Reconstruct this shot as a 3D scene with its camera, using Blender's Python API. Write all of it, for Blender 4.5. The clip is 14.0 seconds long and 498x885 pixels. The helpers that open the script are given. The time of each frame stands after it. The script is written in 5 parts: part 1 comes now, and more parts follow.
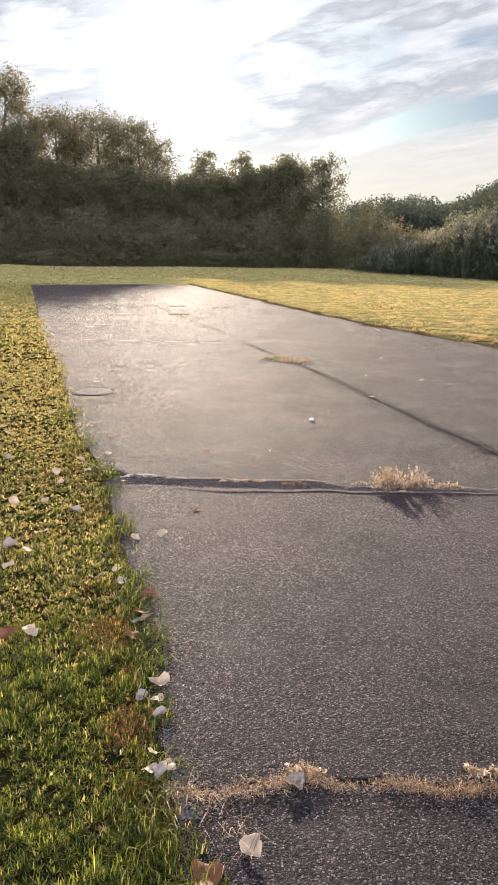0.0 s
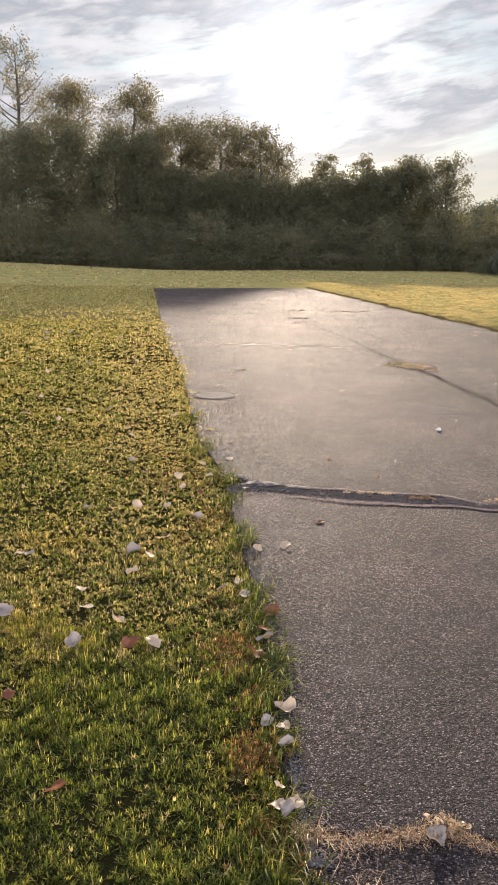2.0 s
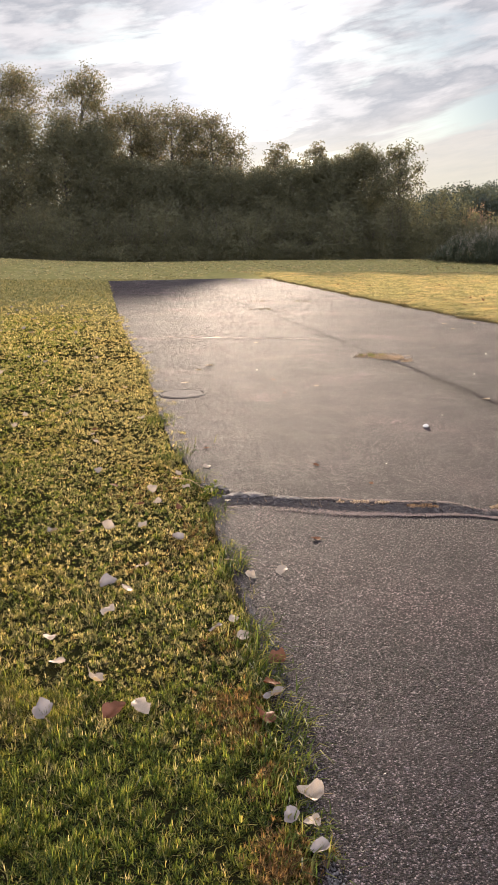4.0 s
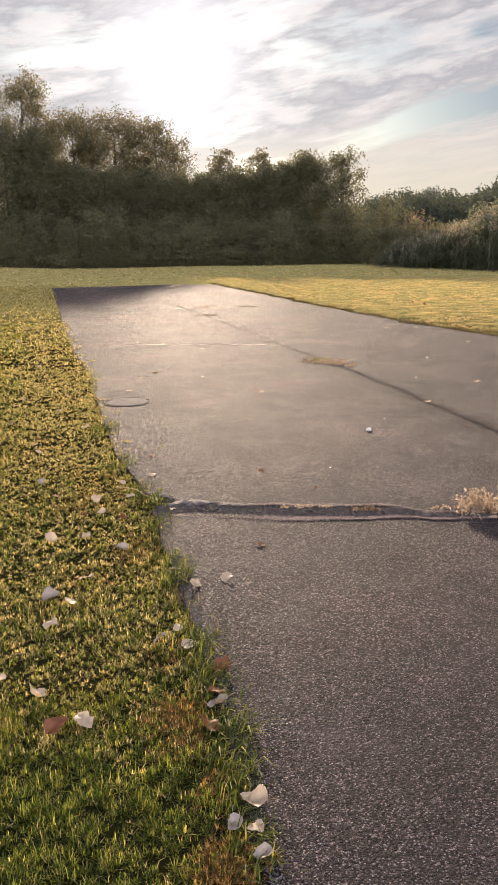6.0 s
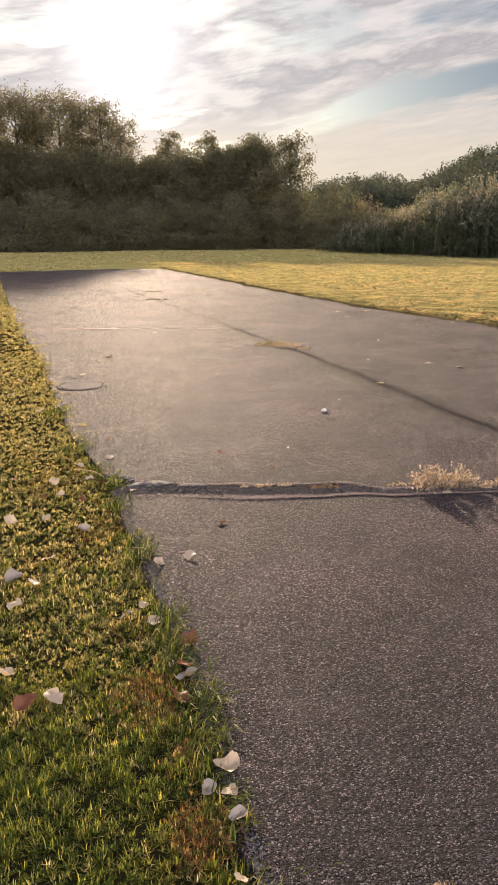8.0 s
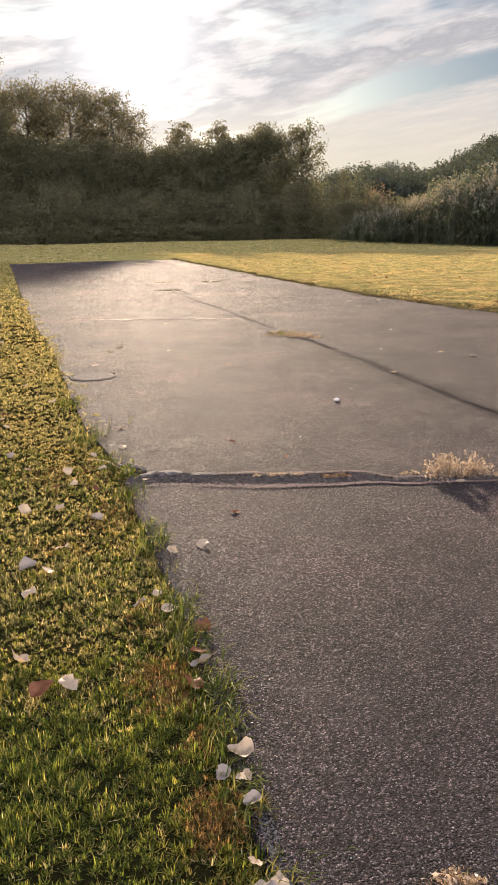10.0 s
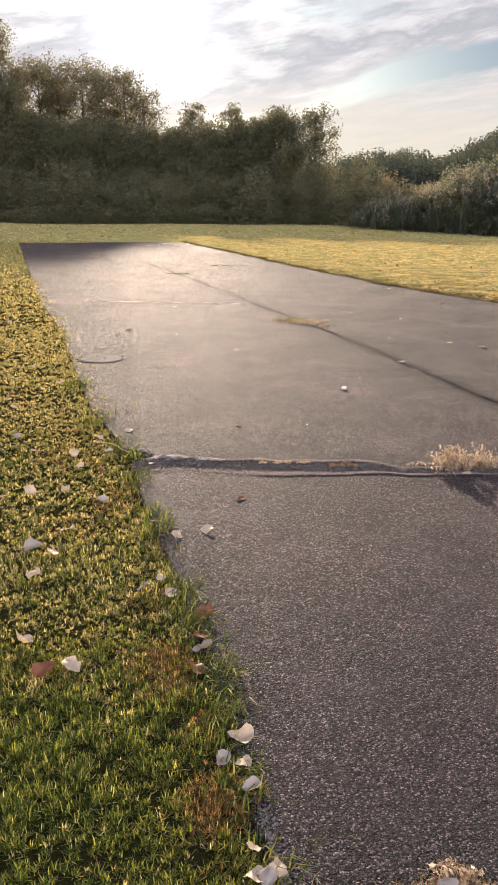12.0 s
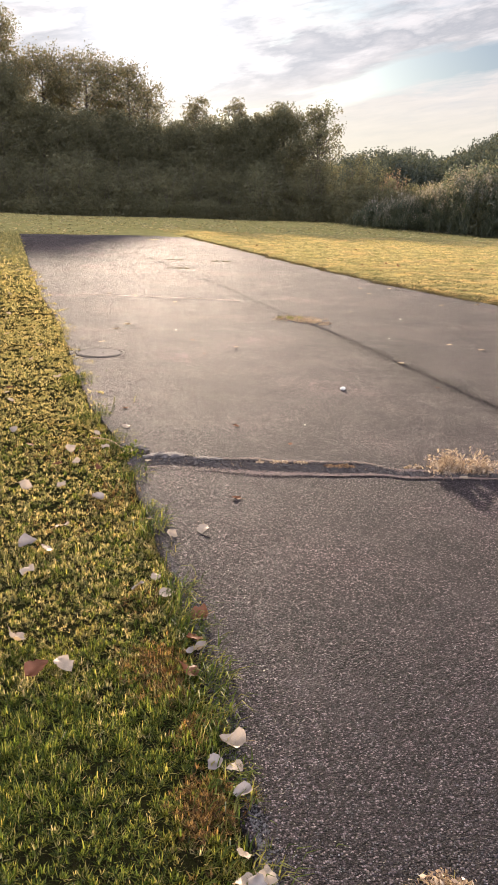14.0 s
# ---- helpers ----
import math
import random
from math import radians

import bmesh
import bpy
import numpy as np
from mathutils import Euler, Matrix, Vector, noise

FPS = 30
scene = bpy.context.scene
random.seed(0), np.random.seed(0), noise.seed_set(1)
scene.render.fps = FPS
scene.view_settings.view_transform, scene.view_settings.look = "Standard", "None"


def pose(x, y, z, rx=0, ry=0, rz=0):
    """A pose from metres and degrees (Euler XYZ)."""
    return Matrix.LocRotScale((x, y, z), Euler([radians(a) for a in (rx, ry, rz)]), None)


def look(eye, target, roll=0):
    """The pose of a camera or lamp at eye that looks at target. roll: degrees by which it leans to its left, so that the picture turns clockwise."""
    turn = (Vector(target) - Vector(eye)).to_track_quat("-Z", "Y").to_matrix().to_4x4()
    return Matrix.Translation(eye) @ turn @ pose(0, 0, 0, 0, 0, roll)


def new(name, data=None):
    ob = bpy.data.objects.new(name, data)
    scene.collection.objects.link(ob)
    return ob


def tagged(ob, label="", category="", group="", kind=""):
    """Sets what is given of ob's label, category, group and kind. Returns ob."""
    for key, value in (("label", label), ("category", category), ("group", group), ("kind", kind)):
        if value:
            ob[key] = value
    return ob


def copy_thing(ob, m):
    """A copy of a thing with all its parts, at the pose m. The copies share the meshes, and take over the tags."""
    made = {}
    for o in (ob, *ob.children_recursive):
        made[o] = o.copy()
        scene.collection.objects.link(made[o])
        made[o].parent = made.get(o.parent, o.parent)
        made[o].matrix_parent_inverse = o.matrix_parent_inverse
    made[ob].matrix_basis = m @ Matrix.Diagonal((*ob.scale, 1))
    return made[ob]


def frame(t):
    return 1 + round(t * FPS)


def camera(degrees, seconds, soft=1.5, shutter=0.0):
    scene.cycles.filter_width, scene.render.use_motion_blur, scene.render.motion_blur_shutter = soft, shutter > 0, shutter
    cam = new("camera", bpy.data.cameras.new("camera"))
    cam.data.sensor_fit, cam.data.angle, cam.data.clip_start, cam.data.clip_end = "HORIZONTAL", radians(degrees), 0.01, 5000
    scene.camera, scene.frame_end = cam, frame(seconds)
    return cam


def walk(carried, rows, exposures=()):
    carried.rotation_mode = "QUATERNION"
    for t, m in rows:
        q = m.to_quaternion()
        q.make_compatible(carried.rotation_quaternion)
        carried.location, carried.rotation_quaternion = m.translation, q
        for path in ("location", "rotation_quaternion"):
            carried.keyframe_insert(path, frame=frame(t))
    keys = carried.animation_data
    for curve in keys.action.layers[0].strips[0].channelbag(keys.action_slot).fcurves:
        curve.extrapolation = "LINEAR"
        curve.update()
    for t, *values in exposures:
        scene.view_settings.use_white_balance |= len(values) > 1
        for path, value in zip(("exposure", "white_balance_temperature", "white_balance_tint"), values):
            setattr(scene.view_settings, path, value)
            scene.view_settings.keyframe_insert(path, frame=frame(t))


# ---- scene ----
cam = camera(36.9, 14.0)

PATH = [
    (0, (0.296, -0.503, 1.525), (0.315, 1.436, 1.033), 0.8),
    (0.5, (0.298, -0.512, 1.521), (0.183, 1.424, 1.032), 0.5),
    (1, (0.231, -0.505, 1.53), (-0.026, 1.42, 1.051), 0.3),
    (1.5, (0.215, -0.471, 1.535), (-0.08, 1.449, 1.06), 0.5),
    (2, (0.204, -0.357, 1.521), (-0.075, 1.563, 1.035), 0.4),
    (2.2, (0.211, -0.314, 1.508), (-0.065, 1.605, 1.016), 0.4),
    (4.3, (-0.016, 0.15, 1.494), (-0.159, 2.078, 0.982), -0.5),
    (4.5, (-0.012, 0.134, 1.501), (-0.138, 2.063, 0.987), -0.5),
    (5, (0.015, 0.118, 1.505), (-0.074, 2.049, 0.991), -0.7),
    (5.5, (0.044, 0.114, 1.508), (-0.016, 2.048, 1.002), -0.8),
    (6, (0.037, 0.123, 1.509), (0.001, 2.06, 1.012), -0.7),
    (6.5, (0.021, 0.123, 1.509), (0.018, 2.06, 1.013), -0.4),
    (7, (0.008, 0.129, 1.502), (0.042, 2.064, 0.997), -0.3),
    (7.5, (-0.006, 0.126, 1.483), (0.065, 2.056, 0.963), -0.2),
    (8, (-0.012, 0.084, 1.484), (0.082, 2.009, 0.949), -0.4),
    (10.5, (-0.014, 0.083, 1.47), (0.04, 2.002, 0.908), -0.9),
    (11, (-0.012, 0.087, 1.472), (0.038, 2.004, 0.903), -0.8),
    (11.5, (-0.004, 0.083, 1.467), (0.046, 1.997, 0.888), -0.4),
    (12, (-0.023, 0.091, 1.477), (0.024, 2.0, 0.882), 0.5),
    (12.5, (-0.037, 0.101, 1.485), (0.005, 2.005, 0.876), 1.3),
    (13, (-0.033, 0.105, 1.491), (0.01, 2.007, 0.874), 2.0),
    (13.5, (-0.039, 0.116, 1.491), (0.014, 2.018, 0.875), 2.2),
    (14, (-0.03, 0.112, 1.491), (0.027, 2.018, 0.886), 1.9),
]
walk(cam, [(t, look(eye, target, roll)) for t, eye, target, roll in PATH],
     [(0, 1.78, 5900, 14), (0.7, 1.61, 5970, 15), (1.5, 1.60, 6020, 15), (5, 1.57, 6200, 17), (8, 1.50, 6590, 18), (10.5, 1.58, 6290, 17), (12.5, 1.68, 6150, 17), (14, 1.76, 6150, 17)])

# ---- light ----
SUN_AZ, SUN_EL = radians(-5.6), radians(12.5)   # from +y towards +x, and above the horizon
SUN_WAY = Vector((math.sin(SUN_AZ) * math.cos(SUN_EL), math.cos(SUN_AZ) * math.cos(SUN_EL), math.sin(SUN_EL)))

lamp = bpy.data.lights.new("sun", "SUN")
lamp.energy, lamp.angle, lamp.color = 5.0, radians(1.2), (1.0, 0.80, 0.55)
new("sun", lamp).matrix_world = look((0, 0, 60), tuple(Vector((0, 0, 60)) - SUN_WAY))


class Nodes:
    """Short hand for a node tree."""

    def __init__(self, tree):
        self.tree = tree
        tree.nodes.clear()

    def add(self, kind, ins=(), **props):
        node = self.tree.nodes.new(kind)
        for key, value in props.items():
            setattr(node, key, value)
        for key, value in dict(ins).items():
            if isinstance(value, bpy.types.NodeSocket):
                self.tree.links.new(value, node.inputs[key])
            else:
                node.inputs[key].default_value = value
        return node

    def math(self, op, a, b=0.0, c=0.0, clamp=False):
        return self.add("ShaderNodeMath", {0: a, 1: b, 2: c}, operation=op, use_clamp=clamp).outputs[0]

    def vec(self, op, a, b=(0, 0, 0)):
        return self.add("ShaderNodeVectorMath", {0: a, 1: b}, operation=op).outputs[0]

    def mix(self, fac, a, b, blend="MIX"):
        n = self.add("ShaderNodeMix", {0: fac, 6: a, 7: b}, data_type="RGBA", blend_type=blend)
        return n.outputs[2]

    def ramp(self, fac, *stops):
        n = self.add("ShaderNodeValToRGB", {0: fac})
        while len(n.color_ramp.elements) < len(stops):
            n.color_ramp.elements.new(0.5)
        for e, (p, c) in zip(n.color_ramp.elements, stops):
            e.position, e.color = p, (*c, 1) if isinstance(c, tuple) else (c, c, c, 1)
        return n.outputs[0]

    def noise(self, where, scale, detail=4.0, rough=0.55, warp=0.0):
        return self.add("ShaderNodeTexNoise", {"Vector": where, "Scale": scale, "Detail": detail, "Roughness": rough, "Distortion": warp}).outputs[0]


# Boost and tint of the unseen sky, added to fill the dark trees.
FRONT_FILL = 3.9
FRONT_TINT = (0.95, 1.0, 1.08)


def make_sky():
    world = bpy.data.worlds.new("sky")
    scene.world = world
    world.use_nodes = True
    n = Nodes(world.node_tree)
    way = n.add("ShaderNodeTexCoord").outputs["Generated"]
    sky = n.add("ShaderNodeTexSky", sky_type="NISHITA", sun_disc=False, sun_elevation=SUN_EL, sun_rotation=SUN_AZ, altitude=100,
                air_density=1.0, dust_density=2.0, ozone_density=1.0)
    clear = n.vec("MULTIPLY", sky.outputs[0], (0.0100, 0.0135, 0.0184))
    split = n.add("ShaderNodeSeparateXYZ", {0: way})
    x, z = split.outputs[0], split.outputs[2]
    high = n.math("MULTIPLY", n.math("ARCSINE", z), 57.3)
    # Decks of cloud that rise towards one side, with a clear gap between the upper and the lower one.
    deck = n.math("ADD", n.math("MULTIPLY_ADD", x, -8.9, high), n.math("MULTIPLY_ADD", n.noise(n.vec("MULTIPLY", way, (3.0, 3.0, 6.0)), 1.0, 3.0, 0.5), 3.0, -1.5))
    flat = n.vec("MULTIPLY", n.vec("ADD", way, n.add("ShaderNodeVectorMath", {0: (0.0, 0.0, -0.15), 3: x}, operation="SCALE").outputs[0]), (1.0, 1.0, 3.9))
    big = n.noise(n.vec("ADD", flat, (3.7, 1.3, 0.4)), 4.2, 6.0, 0.52, 0.5)
    fine = n.noise(n.vec("ADD", flat, (0.4, 7.9, 2.0)), 12.0, 9.0, 0.58, 0.2)
    wisps = n.noise(n.vec("MULTIPLY", flat, (1.0, 1.0, 2.2)), 16.0, 6.0, 0.6, 0.4)
    level = n.math("MULTIPLY", deck, 0.05)
    room = n.ramp(level, (0.20, 0.75), (0.30, 0.56), (0.35, 0.33), (0.39, 0.46), (0.47, 0.575), (0.70, 0.61))
    room = n.mix(n.ramp(x, (0.06, 1.0), (0.19, 0.0)), room, (0.58, 0.58, 0.58, 1))
    cover = n.ramp(n.math("ADD", n.math("MULTIPLY_ADD", wisps, 0.22, -0.11), n.math("ADD", big, n.math("SUBTRACT", room, 0.5))), (0.40, 0.0), (0.56, 1.0))
    body = n.math("ADD", n.math("MULTIPLY", fine, 0.60), n.math("MULTIPLY", big, 0.40))
    shade = n.ramp(body, (0.36, (0.318, 0.300, 0.278)), (0.45, (0.285, 0.272, 0.254)), (0.54, (0.172, 0.173, 0.172)), (0.61, (0.222, 0.215, 0.206)), (0.70, (0.308, 0.290, 0.268)))
    low_deck = n.ramp(n.math("ADD", n.math("MULTIPLY", wisps, 0.6), n.math("MULTIPLY", fine, 0.4)), (0.38, (0.230, 0.222, 0.204)), (0.55, (0.285, 0.262, 0.226)), (0.68, (0.308, 0.278, 0.240)))
    cloud = n.mix(n.ramp(level, (0.30, 0.85), (0.44, 0.0)), shade, low_deck)
    cloud = n.mix(n.ramp(z, (0.05, 0.9), (0.14, 0.0)), cloud, (0.290, 0.266, 0.196, 1))
    mixed = n.mix(n.math("MULTIPLY", cover, 0.93), clear, cloud)
    # Clouds away from the sun are lit from the front; out of view they are boosted further as added fill.
    side = n.add("ShaderNodeVectorMath", {0: way, 1: tuple(SUN_WAY)}, operation="DOT_PRODUCT").outputs["Value"]
    front = n.math("MULTIPLY_ADD", n.ramp(n.math("MULTIPLY_ADD", side, -0.5, 0.5), (0.10, 0.0), (0.75, 1.0)), FRONT_FILL, 1.0)
    cool = n.mix(n.math("MULTIPLY", n.math("SUBTRACT", front, 1.0), 1.0 / FRONT_FILL), (1, 1, 1, 1), (*FRONT_TINT, 1))
    mixed = n.vec("MULTIPLY", n.add("ShaderNodeVectorMath", {0: mixed, 3: front}, operation="SCALE").outputs[0], cool)
    # The aureole that thin cloud makes round the sun.
    near = n.math("MAXIMUM", n.add("ShaderNodeVectorMath", {0: way, 1: tuple(SUN_WAY)}, operation="DOT_PRODUCT").outputs["Value"], 0.0)
    glow = n.math("ADD", n.math("MULTIPLY", n.math("POWER", near, 40.0), 0.024), n.math("MULTIPLY", n.math("POWER", near, 420.0), 0.24))
    glow = n.math("ADD", glow, n.math("MULTIPLY", n.math("POWER", near, 6000.0), 12.0))
    warm = n.add("ShaderNodeVectorMath", {0: (1.0, 0.98, 0.95), 3: glow}, operation="SCALE").outputs[0]
    out = n.add("ShaderNodeBackground", {0: n.vec("ADD", mixed, warm), 1: 1.0})
    n.add("ShaderNodeOutputWorld", {0: out.outputs[0]})


make_sky()


# ---- materials ----
def material(name):
    m = bpy.data.materials.new(name)
    m.use_nodes = True
    return m, Nodes(m.node_tree)


def finish(n, shader):
    n.add("ShaderNodeOutputMaterial", {0: shader})


def leafy(name, stops, thin=0.45, gloss=0.08, patch=None, patch_scale=1.3, rough=0.5, through_tint=(1.25, 1.15, 0.75), clumps=0.0):
    """Thin foliage: lit from both sides, its colour drawn per leaf, with patches of another colour."""
    m, n = material(name)
    rnd = n.add("ShaderNodeNewGeometry").outputs["Random Per Island"]
    colour = n.ramp(rnd, *stops)
    if patch:
        where = n.add("ShaderNodeTexCoord").outputs["Object"]
        spots = n.ramp(n.noise(where, patch_scale, 4.0, 0.6), (0.50, 0.0), (0.66, 1.0))
        colour = n.mix(n.math("MULTIPLY", spots, 0.85), colour, n.ramp(rnd, *patch))
    if clumps:
        spot = n.noise(n.add("ShaderNodeTexCoord").outputs["Object"], clumps, 3.0, 0.6)
        colour = n.mix(1.0, colour, n.ramp(spot, (0.34, (0.50, 0.56, 0.48)), (0.50, (1.0, 1.0, 1.0)), (0.66, (1.45, 1.32, 1.2))), "MULTIPLY")
    body = n.add("ShaderNodeBsdfDiffuse", {0: colour})
    lit = n.mix(1.0, colour, (*through_tint, 1), "MULTIPLY")
    back = n.add("ShaderNodeBsdfTranslucent", {0: lit})
    s = n.add("ShaderNodeMixShader", {0: thin, 1: body.outputs[0], 2: back.outputs[0]})
    shine = n.add("ShaderNodeBsdfGlossy", {0: (0.9, 0.9, 0.9, 1), "Roughness": rough})
    s = n.add("ShaderNodeMixShader", {0: gloss, 1: s.outputs[0], 2: shine.outputs[0]})
    finish(n, s.outputs[0])
    return m


def rough_solid(name, dark, light, scale, bump=0.3, rough=0.85, metal=0.0, grain=120.0, bump_dist=0.004, shine=0.12):
    m, n = material(name)
    where = n.add("ShaderNodeTexCoord").outputs["Object"]
    coarse, fine = n.noise(where, scale, 5.0, 0.6), n.noise(where, grain, 3.0, 0.6)
    both = n.math("ADD", n.math("MULTIPLY", coarse, 0.6), n.math("MULTIPLY", fine, 0.4))
    colour = n.ramp(both, (0.36, dark), (0.64, light))
    b = n.add("ShaderNodeBump", {"Strength": bump, "Distance": bump_dist, "Height": fine})
    s = n.add("ShaderNodeBsdfPrincipled", {"Base Color": colour, "Roughness": rough, "Metallic": metal, "Normal": b.outputs[0], "Specular IOR Level": shine})
    finish(n, s.outputs[0])
    return m


def make_asphalt():
    m, n = material("worn_asphalt")
    where = n.add("ShaderNodeTexCoord").outputs["Object"]
    warped = n.vec("ADD", where, n.add("ShaderNodeVectorMath", {0: n.add("ShaderNodeTexNoise", {"Vector": where, "Scale": 70.0, "Detail": 2.0}).outputs[1], 3: 0.006}, operation="SCALE").outputs[0])
    chips = n.add("ShaderNodeTexVoronoi", {"Vector": warped, "Scale": 185.0, "Randomness": 1.0}, feature="F1")
    split = n.add("ShaderNodeSeparateColor", {0: chips.outputs["Color"]})
    tone, pick = split.outputs[0], split.outputs[1]
    # Random stone tones, both ends stretched to put glints and pit shade into colour.
    stone = n.ramp(tone, (0.0, (0.0065, 0.0058, 0.0064)), (0.45, (0.041, 0.0348, 0.0392)), (0.82, (0.114, 0.096, 0.107)), (1.0, (0.38, 0.34, 0.36)))
    binder = n.ramp(chips.outputs["Distance"], (0.30, 1.0), (0.70, 0.30))
    stone = n.mix(1.0, stone, binder, "MULTIPLY")
    stain = n.noise(where, 0.9, 6.0, 0.62, 0.4)
    stain2 = n.noise(where, 0.22, 4.0, 0.55)
    worn = n.ramp(stain, (0.30, (0.50, 0.50, 0.54)), (0.52, (0.91, 0.885, 0.885)), (0.72, (1.48, 1.31, 1.32)))
    colour = n.mix(1.0, stone, worn, "MULTIPLY")
    colour = n.mix(1.0, colour, n.ramp(stain2, (0.35, (0.80, 0.79, 0.82)), (0.65, (1.32, 1.14, 1.15))), "MULTIPLY")
    dust = n.math("MULTIPLY", n.ramp(n.noise(where, 2.6, 5.0, 0.65), (0.50, 0.0), (0.75, 1.0)), 0.26)
    colour = n.mix(dust, colour, (0.140, 0.114, 0.117, 1))
    # Dirt that has soaked into the asphalt along the long crack.
    at = n.add("ShaderNodeSeparateXYZ", {0: where})
    across = n.math("ADD", n.math("MULTIPLY_ADD", at.outputs[1], 0.2805, at.outputs[0]), n.math("MULTIPLY_ADD", n.noise(where, 1.7, 4.0, 0.6), 0.16, -3.86))
    soaked = n.math("MULTIPLY", n.ramp(n.math("ABSOLUTE", across), (0.02, 0.62), (0.12, 0.42), (0.25, 0.0)), n.ramp(n.math("MULTIPLY", at.outputs[1], 0.05), (0.44, 1.0), (0.60, 0.15)))
    colour = n.mix(soaked, colour, n.mix(1.0, colour, (0.30, 0.29, 0.31, 1), "MULTIPLY"))
    lumps = n.noise(where, 48.0, 4.0, 0.6)
    height = n.math("ADD", n.math("MULTIPLY", chips.outputs["Distance"], -0.9), n.math("ADD", n.math("MULTIPLY", n.noise(where, 160.0, 3.0, 0.65), 0.9), n.math("MULTIPLY", lumps, 1.3)))
    b = n.add("ShaderNodeBump", {"Strength": 1.0, "Distance": 0.036, "Height": height})
    b2 = n.add("ShaderNodeBump", {"Strength": 0.35, "Distance": 0.02, "Height": n.noise(where, 9.0, 4.0, 0.6), "Normal": b.outputs[0]})
    rough = n.ramp(pick, (0.0, 1.0), (0.80, 0.90), (1.0, 0.55))
    s = n.add("ShaderNodeBsdfPrincipled", {"Base Color": colour, "Roughness": rough, "Normal": b2.outputs[0], "Specular IOR Level": 0.125})
    finish(n, s.outputs[0])
    return m


def make_soil():
    """Lawn soil with thatch: dark earth near, farther off a mean turf tone that also lifts the shaded far lawn."""
    m, n = material("turf_soil")
    where = n.add("ShaderNodeTexCoord").outputs["Object"]
    patches = n.noise(where, 0.5, 6.0, 0.6)
    fine = n.noise(where, 60.0, 4.0, 0.65)
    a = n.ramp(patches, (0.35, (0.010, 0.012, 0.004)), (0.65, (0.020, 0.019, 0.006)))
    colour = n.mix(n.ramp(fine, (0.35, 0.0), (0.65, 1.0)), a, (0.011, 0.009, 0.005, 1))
    # Paler with distance: turf tone, plus brightness the tree-shaded far lawn would lack.
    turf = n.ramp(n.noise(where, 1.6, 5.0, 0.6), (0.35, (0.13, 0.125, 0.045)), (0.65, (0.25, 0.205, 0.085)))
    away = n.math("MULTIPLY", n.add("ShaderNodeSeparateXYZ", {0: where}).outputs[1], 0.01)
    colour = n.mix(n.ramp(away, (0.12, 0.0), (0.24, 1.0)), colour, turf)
    b = n.add("ShaderNodeBump", {"Strength": 0.9, "Distance": 0.02, "Height": n.noise(where, 22.0, 5.0, 0.7)})
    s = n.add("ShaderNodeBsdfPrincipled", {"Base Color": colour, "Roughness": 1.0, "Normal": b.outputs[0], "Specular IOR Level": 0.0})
    finish(n, s.outputs[0])
    return m


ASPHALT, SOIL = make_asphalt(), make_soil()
GRASS = leafy("lawn_grass", [(0.0, (0.008, 0.014, 0.003)), (0.40, (0.034, 0.054, 0.009)), (0.75, (0.120, 0.142, 0.025)), (0.95, (0.21, 0.195, 0.045)), (1.0, (0.36, 0.28, 0.11))],
              0.55, 0.010, [(0.0, (0.040, 0.046, 0.008)), (0.6, (0.12, 0.110, 0.018)), (1.0, (0.32, 0.25, 0.07))], 1.1, 0.45, (1.60, 1.56, 0.98), 19.0)
# Dry golden turf; part of the low sun's brightness is put into its colour.
GOLD_GRASS = leafy("sun_toned_turf", [(0.0, (0.13, 0.128, 0.050)), (0.5, (0.265, 0.240, 0.108)), (1.0, (0.42, 0.36, 0.185))],
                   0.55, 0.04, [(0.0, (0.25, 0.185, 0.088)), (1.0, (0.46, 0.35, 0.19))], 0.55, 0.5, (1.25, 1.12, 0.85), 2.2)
EDGE_BLADES = leafy("edge_grass_blades", [(0.0, (0.016, 0.028, 0.005)), (0.55, (0.070, 0.092, 0.018)), (1.0, (0.21, 0.185, 0.055))], 0.55, 0.008, None, 1.0, 0.45, (1.5, 1.45, 0.9))
BROWN_TURF = leafy("browned_turf", [(0.0, (0.034, 0.019, 0.009)), (0.5, (0.125, 0.072, 0.026)), (1.0, (0.29, 0.185, 0.070))], 0.5, 0.01, clumps=40.0)
DRY_GRASS = leafy("drier_lawn_grass", [(0.0, (0.030, 0.036, 0.014)), (0.30, (0.105, 0.104, 0.038)), (0.70, (0.270, 0.234, 0.098)), (1.0, (0.50, 0.41, 0.23))],
                  0.6, 0.010, [(0.0, (0.12, 0.10, 0.040)), (0.6, (0.26, 0.205, 0.085)), (1.0, (0.42, 0.335, 0.17))], 1.1, 0.5, (1.55, 1.46, 1.05), 14.0)
# Turf tone darkened: the shaded side of the edge is put into the colour.
FRINGE = leafy("shade_toned_turf", [(0.0, (0.020, 0.018, 0.008)), (0.6, (0.060, 0.050, 0.018)), (1.0, (0.20, 0.15, 0.06))], 0.3, 0.02)
STRAW = leafy("dead_grass", [(0.0, (0.045, 0.023, 0.013)), (0.5, (0.145, 0.084, 0.046)), (1.0, (0.38, 0.26, 0.16))], 0.35, 0.04)
WEED = leafy("dried_weed", [(0.0, (0.12, 0.078, 0.060)), (0.5, (0.29, 0.215, 0.165)), (1.0, (0.54, 0.45, 0.37))], 0.4, 0.03)
PALE_LEAF = leafy("bleached_leaf", [(0.0, (0.19, 0.135, 0.095)), (1.0, (0.37, 0.290, 0.220))], 0.30, 0.04, [(0.0, (0.32, 0.245, 0.18)), (1.0, (0.46, 0.375, 0.30))], 24.0)
